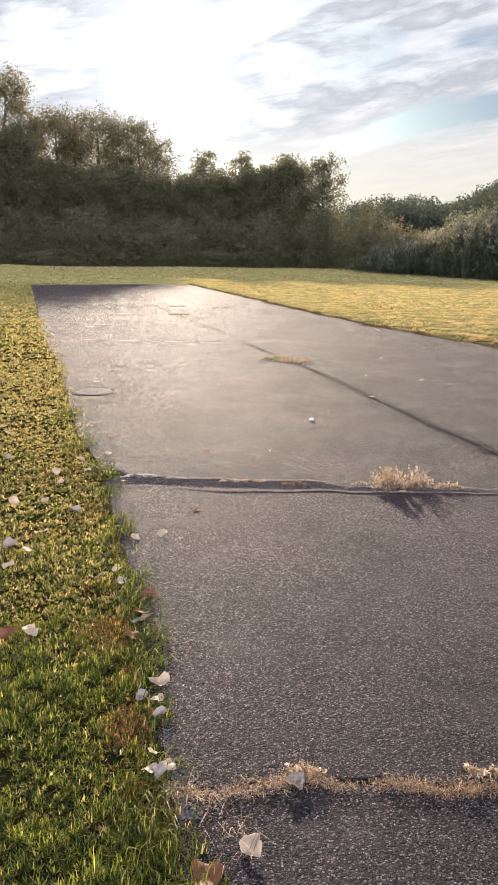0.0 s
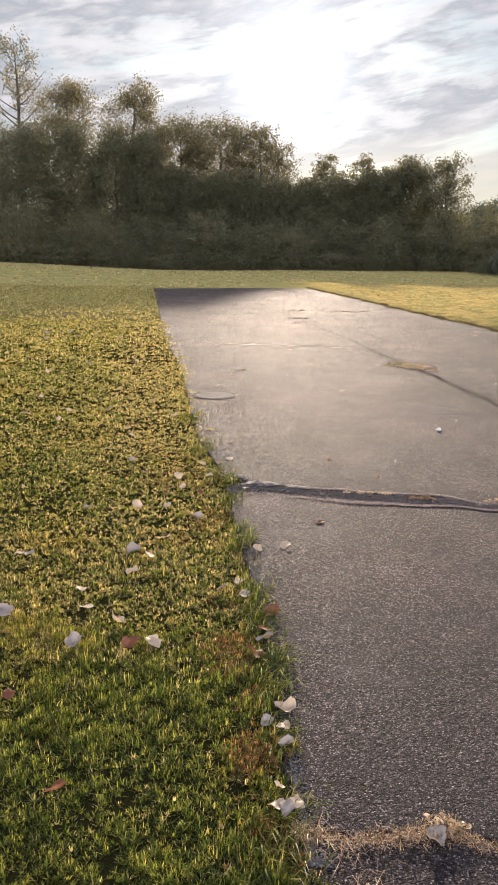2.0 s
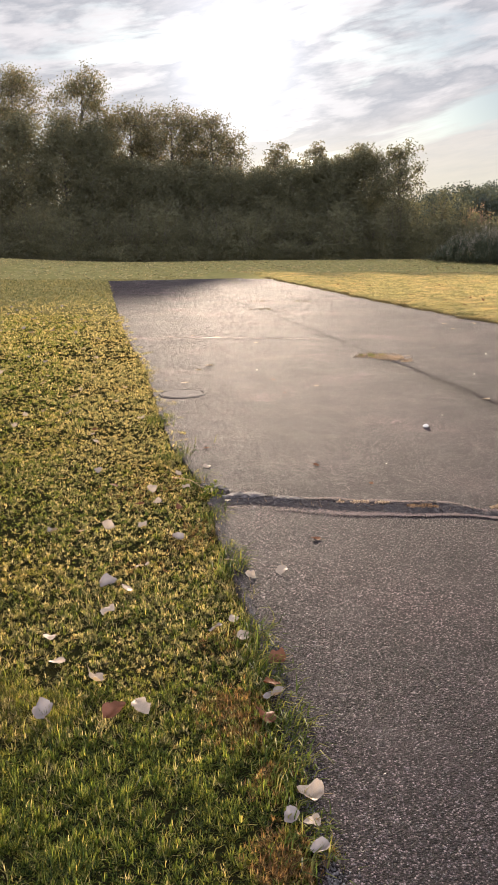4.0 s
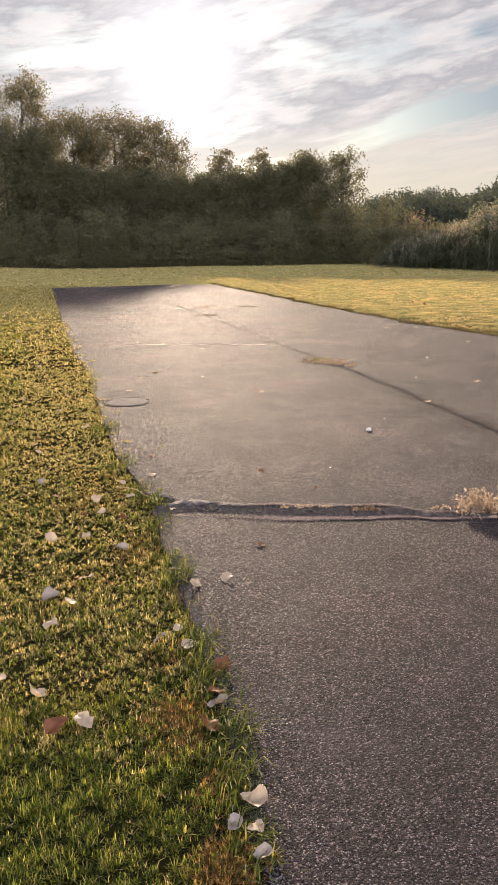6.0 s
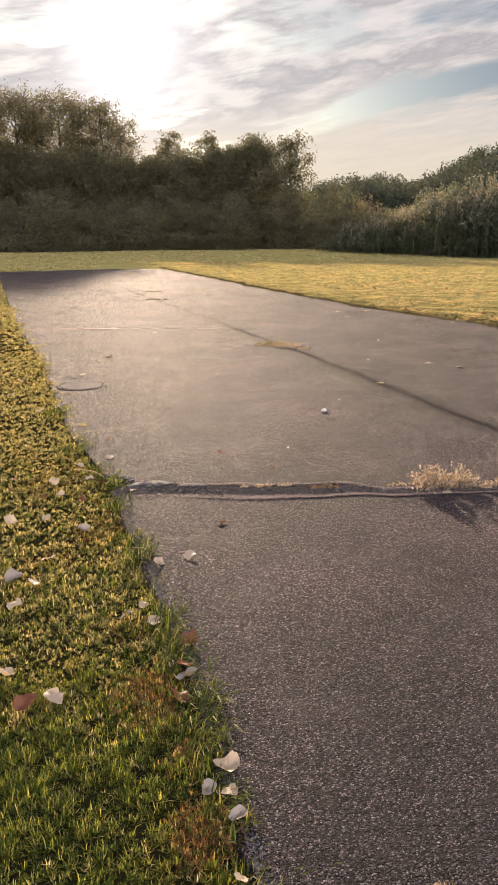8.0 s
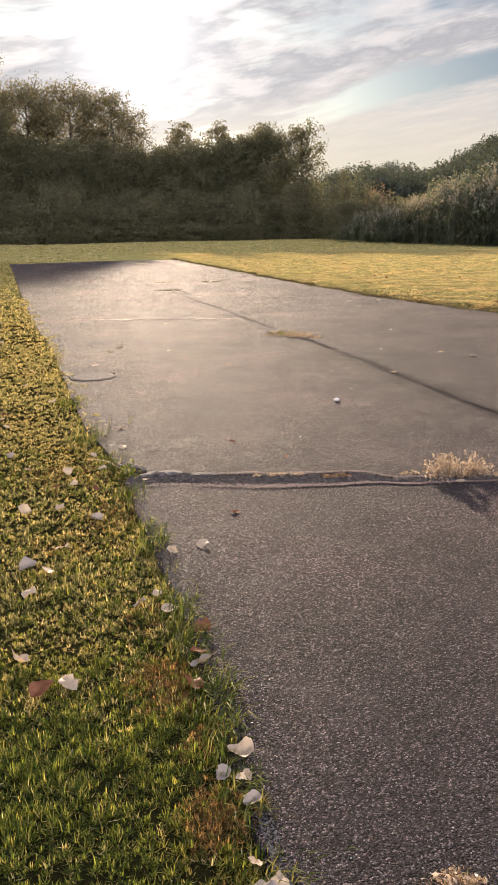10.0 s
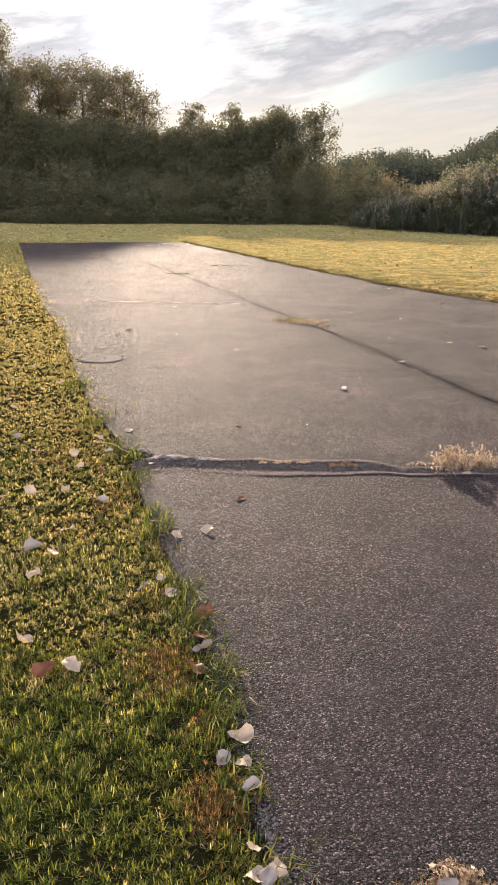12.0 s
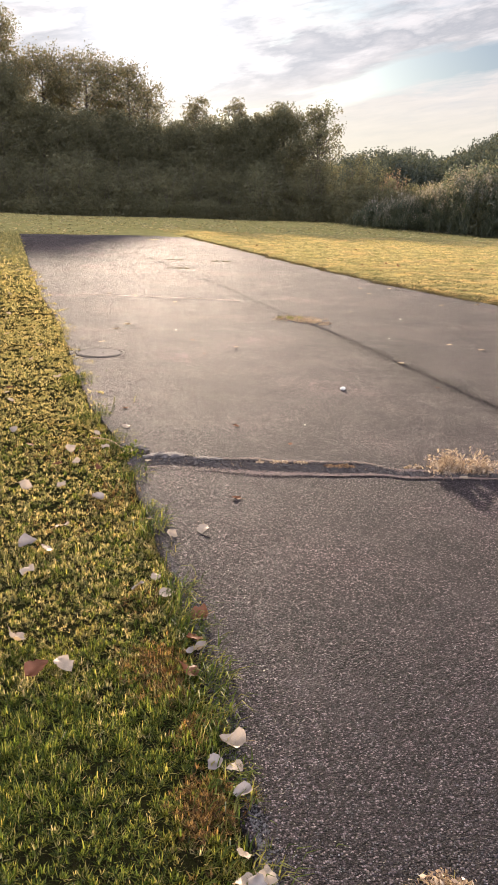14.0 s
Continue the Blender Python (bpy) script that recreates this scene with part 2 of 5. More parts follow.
GREY_LEAF = leafy("greyed_leaf", [(0.0, (0.095, 0.075, 0.068)), (1.0, (0.18, 0.145, 0.13))], 0.25, 0.08, [(0.0, (0.13, 0.09, 0.075)), (1.0, (0.22, 0.16, 0.13))], 24.0)
BROWN_LEAF = leafy("brown_leaf", [(0.0, (0.060, 0.020, 0.010)), (1.0, (0.115, 0.042, 0.018))], 0.2, 0.02, [(0.0, (0.075, 0.03, 0.016)), (1.0, (0.15, 0.062, 0.028))], 24.0)
STALK = rough_solid("leaf_stalk", (0.20, 0.13, 0.07), (0.36, 0.25, 0.15), 60.0)
BARK = rough_solid("tree_bark", (0.045, 0.036, 0.028), (0.12, 0.10, 0.082), 3.0, 0.8, 0.9, 0.0, 22.0, 0.03)
CROWN = leafy("tree_leaves", [(0.0, (0.080, 0.078, 0.042)), (0.6, (0.125, 0.115, 0.062)), (1.0, (0.20, 0.15, 0.08))], 0.5, 0.01, through_tint=(1.15, 1.1, 0.9))
DENSE = leafy("dark_tree_leaves", [(0.0, (0.080, 0.080, 0.048)), (0.7, (0.110, 0.106, 0.064)), (1.0, (0.15, 0.13, 0.075))], 0.5, 0.01, through_tint=(1.2, 1.15, 0.9))
SHRUB = leafy("silvery_shrub_leaves", [(0.0, (0.045, 0.056, 0.040)), (0.7, (0.095, 0.108, 0.078)), (1.0, (0.22, 0.20, 0.16))], 0.45, 0.03)
RUSSET = leafy("autumn_shrub_leaves", [(0.0, (0.085, 0.058, 0.042)), (0.6, (0.145, 0.088, 0.060)), (1.0, (0.20, 0.14, 0.09))], 0.45, 0.05)
FAR_LEAF = leafy("far_wood_leaves", [(0.0, (0.034, 0.043, 0.038)), (0.7, (0.050, 0.060, 0.050)), (1.0, (0.075, 0.074, 0.055))], 0.4, 0.01)
REED = leafy("reed_leaves", [(0.0, (0.040, 0.050, 0.036)), (0.6, (0.066, 0.078, 0.055)), (1.0, (0.12, 0.122, 0.088))], 0.45, 0.015)
PLUME = leafy("reed_plumes", [(0.0, (0.125, 0.110, 0.098)), (1.0, (0.24, 0.218, 0.196))], 0.5, 0.01)
LID = rough_solid("rusted_lid_iron", (0.030, 0.025, 0.026), (0.080, 0.067, 0.070), 14.0, 1.0, 0.9, 0.0, 110.0, 0.014, 0.09)
CHIP = leafy("stone_chip", [(0.0, (0.012, 0.0115, 0.0125)), (0.5, (0.040, 0.037, 0.039)), (0.85, (0.070, 0.066, 0.069)), (1.0, (0.20, 0.19, 0.195))], 0.0, 0.055, None, 1.0, 0.28)
COLLAR = rough_solid("dark_iron_collar", (0.012, 0.010, 0.010), (0.034, 0.028, 0.027), 9.0, 0.5, 0.9)
PEBBLE = rough_solid("pale_stone", (0.36, 0.33, 0.30), (0.60, 0.56, 0.52), 40.0, 0.4)
SAND = rough_solid("pale_sand", (0.14, 0.100, 0.088), (0.26, 0.20, 0.18), 20.0, 0.3)
DUST = rough_solid("pinkish_dust", (0.115, 0.080, 0.070), (0.215, 0.158, 0.140), 30.0, 0.3)
SILT = rough_solid("pale_silt", (0.06, 0.05, 0.045), (0.12, 0.10, 0.088), 12.0, 0.3)
DIRT = rough_solid("dark_earth", (0.022, 0.0185, 0.019), (0.052, 0.043, 0.043), 20.0, 0.5, 1.0, 0.0, 120.0, 0.004, 0.0)
TAR = rough_solid("crack_tar", (0.026, 0.022, 0.023), (0.058, 0.049, 0.050), 8.0, 1.0, 1.0, 0.0, 90.0, 0.012, 0.0)
RUBBLE = rough_solid("joint_rubble", (0.026, 0.023, 0.023), (0.095, 0.082, 0.081), 40.0, 1.0, 0.95, 0.0, 140.0, 0.014, 0.0)
EDGE_GRIT = rough_solid("edge_gravel", (0.028, 0.026, 0.028), (0.125, 0.115, 0.115), 60.0, 0.5)
GRIT = rough_solid("asphalt_crumb", (0.032, 0.028, 0.028), (0.105, 0.090, 0.088), 30.0, 0.5)


# ---- mesh helpers ----
RNG = np.random.default_rng(7)


def mesh_of(name, verts, faces, mat, smooth=False):
    """A mesh from arrays; faces is a list of index arrays, each with faces of one size."""
    me = bpy.data.meshes.new(name)
    verts = np.asarray(verts, np.float32)
    groups = [np.asarray(f, np.int32) for f in (faces if isinstance(faces, (list, tuple)) else [faces]) if len(f)]
    loops = np.concatenate([f.ravel() for f in groups])
    sizes = np.concatenate([np.full(len(f), f.shape[1], np.int32) for f in groups])
    me.vertices.add(len(verts))
    me.vertices.foreach_set("co", verts.ravel())
    me.loops.add(len(loops))
    me.loops.foreach_set("vertex_index", loops)
    me.polygons.add(len(sizes))
    me.polygons.foreach_set("loop_start", np.concatenate([[0], np.cumsum(sizes)[:-1]]).astype(np.int32))
    if smooth:
        me.polygons.foreach_set("use_smooth", np.ones(len(sizes), bool))
    me.update(calc_edges=True)
    me.validate()
    me.materials.append(mat)
    return me


def part(name, me, parent, label=""):
    ob = new(name, me)
    ob.parent = parent
    return tagged(ob, label)


def base(name, x, y, z, label, category, group="", kind="", turn=0.0):
    ob = new(name)
    ob.empty_display_size = 0.1
    ob.matrix_basis = pose(x, y, z, 0, 0, turn)
    return tagged(ob, label, category, group, kind)


def unit(v):
    return v / np.maximum(np.linalg.norm(v, axis=-1, keepdims=True), 1e-9)


def leaf_quads(centres, size, up=0.0, long=1.5):
    """Small rhombic leaves at the centres, turned at random."""
    k = len(centres)
    a = unit(RNG.normal(size=(k, 3)) + (0, 0, up))
    b = unit(np.cross(a, RNG.normal(size=(k, 3))))
    c = np.cross(a, b)
    s = (size * RNG.uniform(0.6, 1.35, (k, 1)))
    v = np.stack([centres - a * s * long / 2, centres + b * s / 2 + c * s * 0.12, centres + a * s * long / 2, centres - b * s / 2 + c * s * 0.12], 1)
    return v.reshape(-1, 3), np.arange(4 * k).reshape(-1, 4)


def leaf_tris(centres, size, long=1.5):
    """Small pointed leaves at the centres, turned at random."""
    k = len(centres)
    a = unit(RNG.normal(size=(k, 3)))
    b = unit(np.cross(a, RNG.normal(size=(k, 3))))
    s = size * RNG.uniform(0.55, 1.4, (k, 1))
    v = np.stack([centres - a * s * long * 0.4 - b * s * 0.5, centres - a * s * long * 0.4 + b * s * 0.5, centres + a * s * long * 0.6], 1)
    return v.reshape(-1, 3), np.arange(3 * k).reshape(-1, 3)


def tubes(lines, sides=5):
    """Tapered tubes along lines of (points, radii)."""
    verts, quads, start = [], [], 0
    for pts, radii in lines:
        pts = np.asarray(pts, float)
        way = unit(np.gradient(pts, axis=0))
        ref = np.where(np.abs(way[:, 2:3]) > 0.9, [[1.0, 0, 0]], [[0, 0, 1.0]])
        a = unit(np.cross(way, ref))
        b = np.cross(way, a)
        ang = np.linspace(0, 2 * np.pi, sides, endpoint=False)
        ring = pts[:, None] + np.asarray(radii)[:, None, None] * (a[:, None] * np.cos(ang)[None, :, None] + b[:, None] * np.sin(ang)[None, :, None])
        verts.append(ring.reshape(-1, 3))
        i, j = np.meshgrid(np.arange(len(pts) - 1), np.arange(sides), indexing="ij")
        j2 = (j + 1) % sides
        quads.append((start + np.stack([i * sides + j, i * sides + j2, (i + 1) * sides + j2, (i + 1) * sides + j], -1)).reshape(-1, 4))
        start += len(pts) * sides
    return np.concatenate(verts), np.concatenate(quads)


def blades(roots, height, width, lean, segments=1, turn=None):
    """Grass blades at the roots: single triangles, or bent strips of two segments."""
    k = len(roots)
    ang = RNG.uniform(0, 2 * np.pi, k) if turn is None else turn
    out = np.stack([np.cos(ang), np.sin(ang), 0 * ang], 1)
    side = np.stack([-np.sin(ang), np.cos(ang), 0 * ang], 1)
    h, w, l = (np.broadcast_to(np.asarray(v, float), (k,))[:, None] for v in (height, width, lean))
    up = np.array([[0, 0, 1.0]])
    tip = roots + up * h * np.cos(l) + out * h * np.sin(l)
    if segments == 1:
        v = np.stack([roots - side * w / 2, roots + side * w / 2, tip], 1)
        return v.reshape(-1, 3), [np.arange(3 * k).reshape(-1, 3)]
    mid = roots + up * h * 0.58 * np.cos(l * 0.45) + out * h * 0.58 * np.sin(l * 0.45)
    v = np.stack([roots - side * w / 2, roots + side * w / 2, mid + side * w * 0.42, mid - side * w * 0.42, tip], 1)
    i = np.arange(k)[:, None] * 5
    return v.reshape(-1, 3), [i + [0, 1, 2, 3], i + [3, 2, 4]]


def joined(pieces):
    """Joins several (verts, faces or list of faces)."""
    verts, by_size, start = [], {}, 0
    for v, faces in pieces:
        for f in faces if isinstance(faces, list) else [faces]:
            by_size.setdefault(f.shape[1], []).append(f + start)
        verts.append(v)
        start += len(v)
    return np.concatenate(verts), [np.concatenate(f) for f in by_size.values()]


def wave(x, y, s, seed=0.0):
    """Smooth cheap noise in -1..1 on arrays."""
    a = np.sin(x * s + 1.7 * np.sin(y * s * 0.83 + seed) + seed * 2.1)
    b = np.sin(y * s * 1.13 + 1.9 * np.sin(x * s * 0.71 - seed) + seed * 0.7)
    c = np.sin((x + y) * s * 2.17 + 1.3 * np.sin((x - y) * s * 1.9 + seed))
    return (a + b + 0.6 * c) / 2.6


# ---- the plan of the paved pad ----
LEFT_Y = np.array([-3.0, 1.0, 1.4, 1.77, 2.15, 2.64, 3.2, 4.13, 4.45, 5.75, 7.25, 9.3, 12.9, 20.9, 34.7, 40.0])
LEFT_X = np.array([1.2, 0.18, 0.088, 0.010, -0.075, -0.17, -0.32, -0.56, -0.62, -1.12, -1.54, -2.1, -3.25, -5.55, -9.51, -11.0])
SEAM_Y = np.array([3.0, 6.2, 7.7, 9.6, 10.4, 15.1, 18.6, 40.0])
SEAM_X = np.array([2.9, 2.04, 1.70, 1.23, 0.97, -0.35, -1.40, -7.7])


def left_edge(y):
    return np.interp(y, LEFT_Y, LEFT_X)


RIGHT_Y = np.array([-3.0, 11.0, 12.7, 14.25, 16.2, 18.4, 21.8, 25.3, 37.8, 42.0])
RIGHT_X = np.array([9.2, 5.3, 4.62, 3.93, 3.21, 2.59, 1.59, 0.75, -2.56, -3.7])


def right_edge(y):
    y = np.asarray(y, float)
    return np.interp(y, RIGHT_Y, RIGHT_X) + 0.04 * wave(y, 0 * y, 1.3, 3.0) + 0.025 * wave(y, 0 * y, 5.1, 1.0)


def seam(y):
    return np.interp(y, SEAM_Y, SEAM_X) + 0.035 * wave(np.asarray(y, float), 0 * np.asarray(y, float), 2.2, 5.0)


def seam_half(y):
    return np.interp(y, [5.0, 8.5, 11.0, 20.0], [0.006, 0.005, 0.002, 0.001])


def seam_rag(y):
    return np.interp(y, [8.0, 11.0], [0.010, 0.002])


def far_end(x):
    return 34.7 + 0.36 * (np.asarray(x) + 9.5)


def on_pad(x, y, margin=0.0):
    return (x > left_edge(y) + margin) & (x < right_edge(y) - margin) & (y < far_end(x) - margin)


def smooth(t):
    t = np.clip(t, 0, 1)
    return t * t * (3 - 2 * t)


def ground_z(x, y):
    """The lie of the land: a flat lawn, a slight rise on one side, wooded hills far off."""
    x, y = np.asarray(x, float), np.asarray(y, float)
    d, az = np.hypot(x, y), np.degrees(np.arctan2(x, y))
    z = -0.02 + 0.008 * wave(x, y, 1.4)
    z = z + 0.055 * smooth((x - right_edge(y) - 0.02) / 0.5) * (y < 60)
    z = z + 1.0 * smooth((-az - 12) / 18) * smooth((d - 35) / 65)
    z = z + 0.12 * wave(x, y, 0.09, 2.0) * smooth((d - 20) / 40)
    ridge = 5.0 + 3.7 * smooth((az - 3) / 8) + 7.6 * smooth((az - 14) / 6) + 1.0 * np.sin(az * 0.7)
    return z + ridge * smooth((d - 125) / 125)


# ---- the ground ----
def make_ground():
    def spread(lo, fine_lo, fine_hi, hi, step):
        grow = np.cumsum(step * 1.16 ** np.arange(1, 60))
        return np.concatenate([[lo], fine_lo - grow[grow < fine_lo - lo][::-1], np.arange(fine_lo, fine_hi, step), fine_hi + grow[grow < hi - fine_hi], [hi]])

    xs, ys = spread(-1500.0, -11.0, 9.0, 1500.0, 0.28), spread(-1500.0, -1.0, 40.0, 1500.0, 0.34)
    gx, gy = np.meshgrid(xs, ys)
    verts = np.stack([gx, gy, ground_z(gx, gy)], -1).reshape(-1, 3)
    i, j = np.meshgrid(np.arange(len(ys) - 1), np.arange(len(xs) - 1), indexing="ij")
    k = len(xs)
    quads = np.stack([i * k + j, i * k + j + 1, (i + 1) * k + j + 1, (i + 1) * k + j], -1).reshape(-1, 4)
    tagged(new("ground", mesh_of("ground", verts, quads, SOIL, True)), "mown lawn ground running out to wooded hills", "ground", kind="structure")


make_ground()


def slab(name, left, right, y0, y1, label, nu=60, nv=80, rag=0.02, heave=0.0, seed=1.0, lip=0.0, dip=0.0):
    """A sheet of asphalt between two side lines and two cross lines, with ragged broken edges and a thickness."""
    u, v = np.meshgrid(smooth(np.linspace(0, 1, nu)) * 0.5 + np.linspace(0, 1, nu) * 0.5, np.interp(np.linspace(0, 1, nv), [0, 0.08, 0.92, 1], [0, 0.018, 0.985, 1]))
    yn = y0(0.5) * (1 - v) + y1(0.5) * v
    x = left(yn) * (1 - u) + right(yn) * u
    y = y0(x) * (1 - v) + y1(x) * v
    x = left(y) * (1 - u) + right(y) * u
    jag = wave(x, y, 9.0, seed) * 0.6 + wave(x, y, 31.0, seed + 3) * 0.4
    x = x + rag * jag * ((u < 1e-6) * 1.0 - (u > 1 - 1e-6) * 1.0)
    y = y + rag * 0.4 * wave(x, y, 9.0, seed + 5) * ((v < 1e-6) * 1.0 - (v > 1 - 1e-6) * 1.0)
    z = 0.004 * wave(x, y, 0.9, seed) + heave * np.exp(-((y - y0(x)) / 0.10)) * (0.5 + 0.9 * wave(x, y, 5.0, seed))
    z = z - lip * np.clip(1 - (y1(x) - y) / 0.07, 0, 1) ** 1.3 * (0.7 + 0.3 * wave(x, y, 7.0, seed))
    z = z - dip * np.exp(-np.maximum(y - y0(x), 0) / 0.085) * np.clip(0.75 + 0.5 * wave(x, 0 * x, 3.3, seed), 0.2, 1.3)
    top = np.stack([x, y, z], -1)
    i, j = np.meshgrid(np.arange(nv - 1), np.arange(nu - 1), indexing="ij")
    quads = np.stack([i * nu + j, i * nu + j + 1, (i + 1) * nu + j + 1, (i + 1) * nu + j], -1).reshape(-1, 4)
    rim = np.concatenate([np.arange(nu), np.arange(2, nv + 1) * nu - 1, (nv - 1) * nu + np.arange(nu - 2, -1, -1), np.arange(nv - 2, 0, -1) * nu])
    flat = top.reshape(-1, 3)
    mid = np.array([x.mean(), y.mean(), 0])
    away = unit((flat[rim] - mid) * (1, 1, 0))
    bevel = flat[rim] + away * 0.012 + (0, 0, -0.007)
    foot = flat[rim] + away * 0.016 + (0, 0, -0.07)
    k, r = len(flat), len(rim)
    nxt = np.roll(np.arange(r), -1)
    skirt1 = np.stack([rim, k + np.arange(r), k + nxt, rim[nxt]], -1)
    skirt2 = np.stack([k + np.arange(r), k + r + np.arange(r), k + r + nxt, k + nxt], -1)
    me = mesh_of(name, np.concatenate([flat, bevel, foot]), np.concatenate([quads, skirt1, skirt2]), ASPHALT)
    return tagged(new(name, me), label, "asphalt pavement", "asphalt slabs", "structure")


NEAR_X = np.array([-1.0, 0.07, 0.17, 0.245, 0.33, 0.42, 0.51, 0.58, 0.65, 0.75, 0.83, 0.89, 1.1, 1.4, 2.0, 8.0])
NEAR_Y = np.array([1.38, 1.375, 1.36, 1.355, 1.386, 1.414, 1.425, 1.407, 1.396, 1.418, 1.397, 1.378, 1.40, 1.38, 1.40, 1.40])


def near_joint(x):
    x = np.asarray(x, float)
    return np.interp(x, NEAR_X, NEAR_Y) + 0.004 * wave(x, 0 * x, 21.0, 1.0)


MID_X = np.array([-1.0, -0.6, -0.4, -0.2, 0.0, 0.2, 0.4, 0.62, 0.82, 1.0, 1.2, 2.5, 8.0])
MID_Y = np.array([4.36, 4.33, 4.335, 4.33, 4.29, 4.25, 4.245, 4.245, 4.26, 4.24, 4.24, 4.22, 4.21])


def mid_joint(x):
    x = np.asarray(x, float)
    return np.interp(x, MID_X, MID_Y) + 0.012 * wave(x, 0 * x, 4.6, 2.0) + 0.006 * wave(x, 0 * x, 13.0, 1.0)


def mid_joint_far(x):
    """The far side of the crumbled joint."""
    x = np.asarray(x, float)
    wide = np.interp(x, [-0.6, -0.4, -0.2, 0.1, 0.3, 0.7, 0.85, 1.0, 1.2, 2.0, 8.0], [0.20, 0.20, 0.15, 0.18, 0.17, 0.18, 0.14, 0.07, 0.07, 0.05, 0.05])
    return mid_joint(x) + wide + 0.014 * wave(x, 0 * x, 8.0, 4.0) + 0.010 * wave(x, 0 * x, 19.0, 2.0)


slab("pavement", left_edge, right_edge, lambda x: -3.0 + 0 * x, lambda x: near_joint(x) - 0.015, "dark worn asphalt slab at the path's start", 70, 50, 0.012, 0, 1.0)
slab("pavement", left_edge, right_edge, lambda x: near_joint(x) + 0.02, lambda x: mid_joint(x) - 0.014, "dark coarse asphalt slab between two cracked joints", 130, 80, 0.012, 0, 2.0, 0.002)
slab("pavement", left_edge, lambda y: seam(y) - seam_half(y) - seam_rag(y) * wave(y, 0 * y, 3.1, 1.0), mid_joint_far, far_end, "large worn asphalt slab beside the lawn", 130, 130, 0.02, 0.003, 3.0, 0.0, 0.007)
slab("pavement", lambda y: seam(y) + seam_half(y) + seam_rag(y) * wave(y, 0 * y, 2.3, 2.0), right_edge, mid_joint_far, far_end, "large worn asphalt slab beyond the long crack", 130, 130, 0.02, 0.003, 4.0, 0.0, 0.007)


# ---- stone chips standing proud of the asphalt ----
def make_chips(x0, x1, y0, y1, density, size, label):
    k = int((x1 - x0) * (y1 - y0) * density)
    x, y = RNG.uniform(x0, x1, k), RNG.uniform(y0, y1, k)
    ok = on_pad(x, y, 0.015) & (np.abs(y - near_joint(x)) > 0.02) & ~((y > mid_joint(x) - 0.03) & (y < mid_joint_far(x) + 0.03))
    ok &= np.abs(x - seam(y)) > seam_half(y) + 0.02
    ok &= RNG.random(k) < np.clip((x1 - x) / 0.5, 0, 1) * np.clip((y - y0) / 0.15 + 0.25, 0, 1)
    x, y = x[ok], y[ok]
    k = len(x)
    s = size * RNG.uniform(0.5, 1.35, (k, 1, 1))
    corner = np.array([(1, 0, 0), (0.2, 1, 0), (-1, 0.2, 0), (-0.1, -1, 0), (0, 0, 1)], float)[None] * RNG.uniform(0.6, 1.3, (k, 5, 1))
    a = RNG.uniform(0, 2 * np.pi, k)[:, None]
    px, py = corner[..., 0] * np.cos(a) - corner[..., 1] * np.sin(a), corner[..., 0] * np.sin(a) + corner[..., 1] * np.cos(a)
    v = np.stack([px, py, corner[..., 2] * 0.75], -1) * s
    v[:, 4, :2] += RNG.normal(0, 0.3, (k, 2)) * s[:, 0]
    v += np.stack([x, y, 0.004 * wave(x, y, 0.9, 2.0) - 0.0015], -1)[:, None]
    f = (np.arange(k)[:, None, None] * 5 + np.array([(0, 1, 4), (1, 2, 4), (2, 3, 4), (3, 0, 4)])[None]).reshape(-1, 3)
    tagged(new("asphalt_chips", mesh_of("asphalt_chips", v.reshape(-1, 3), f, CHIP)), label, "stone chips", kind="stuff")


make_chips(-0.3, 1.9, 0.80, 2.75, 13000, 0.0034, "coarse stone chips in worn asphalt")
make_chips(-0.7, 2.6, 2.6, 4.45, 4800, 0.0034, "coarse stone chips in worn asphalt")


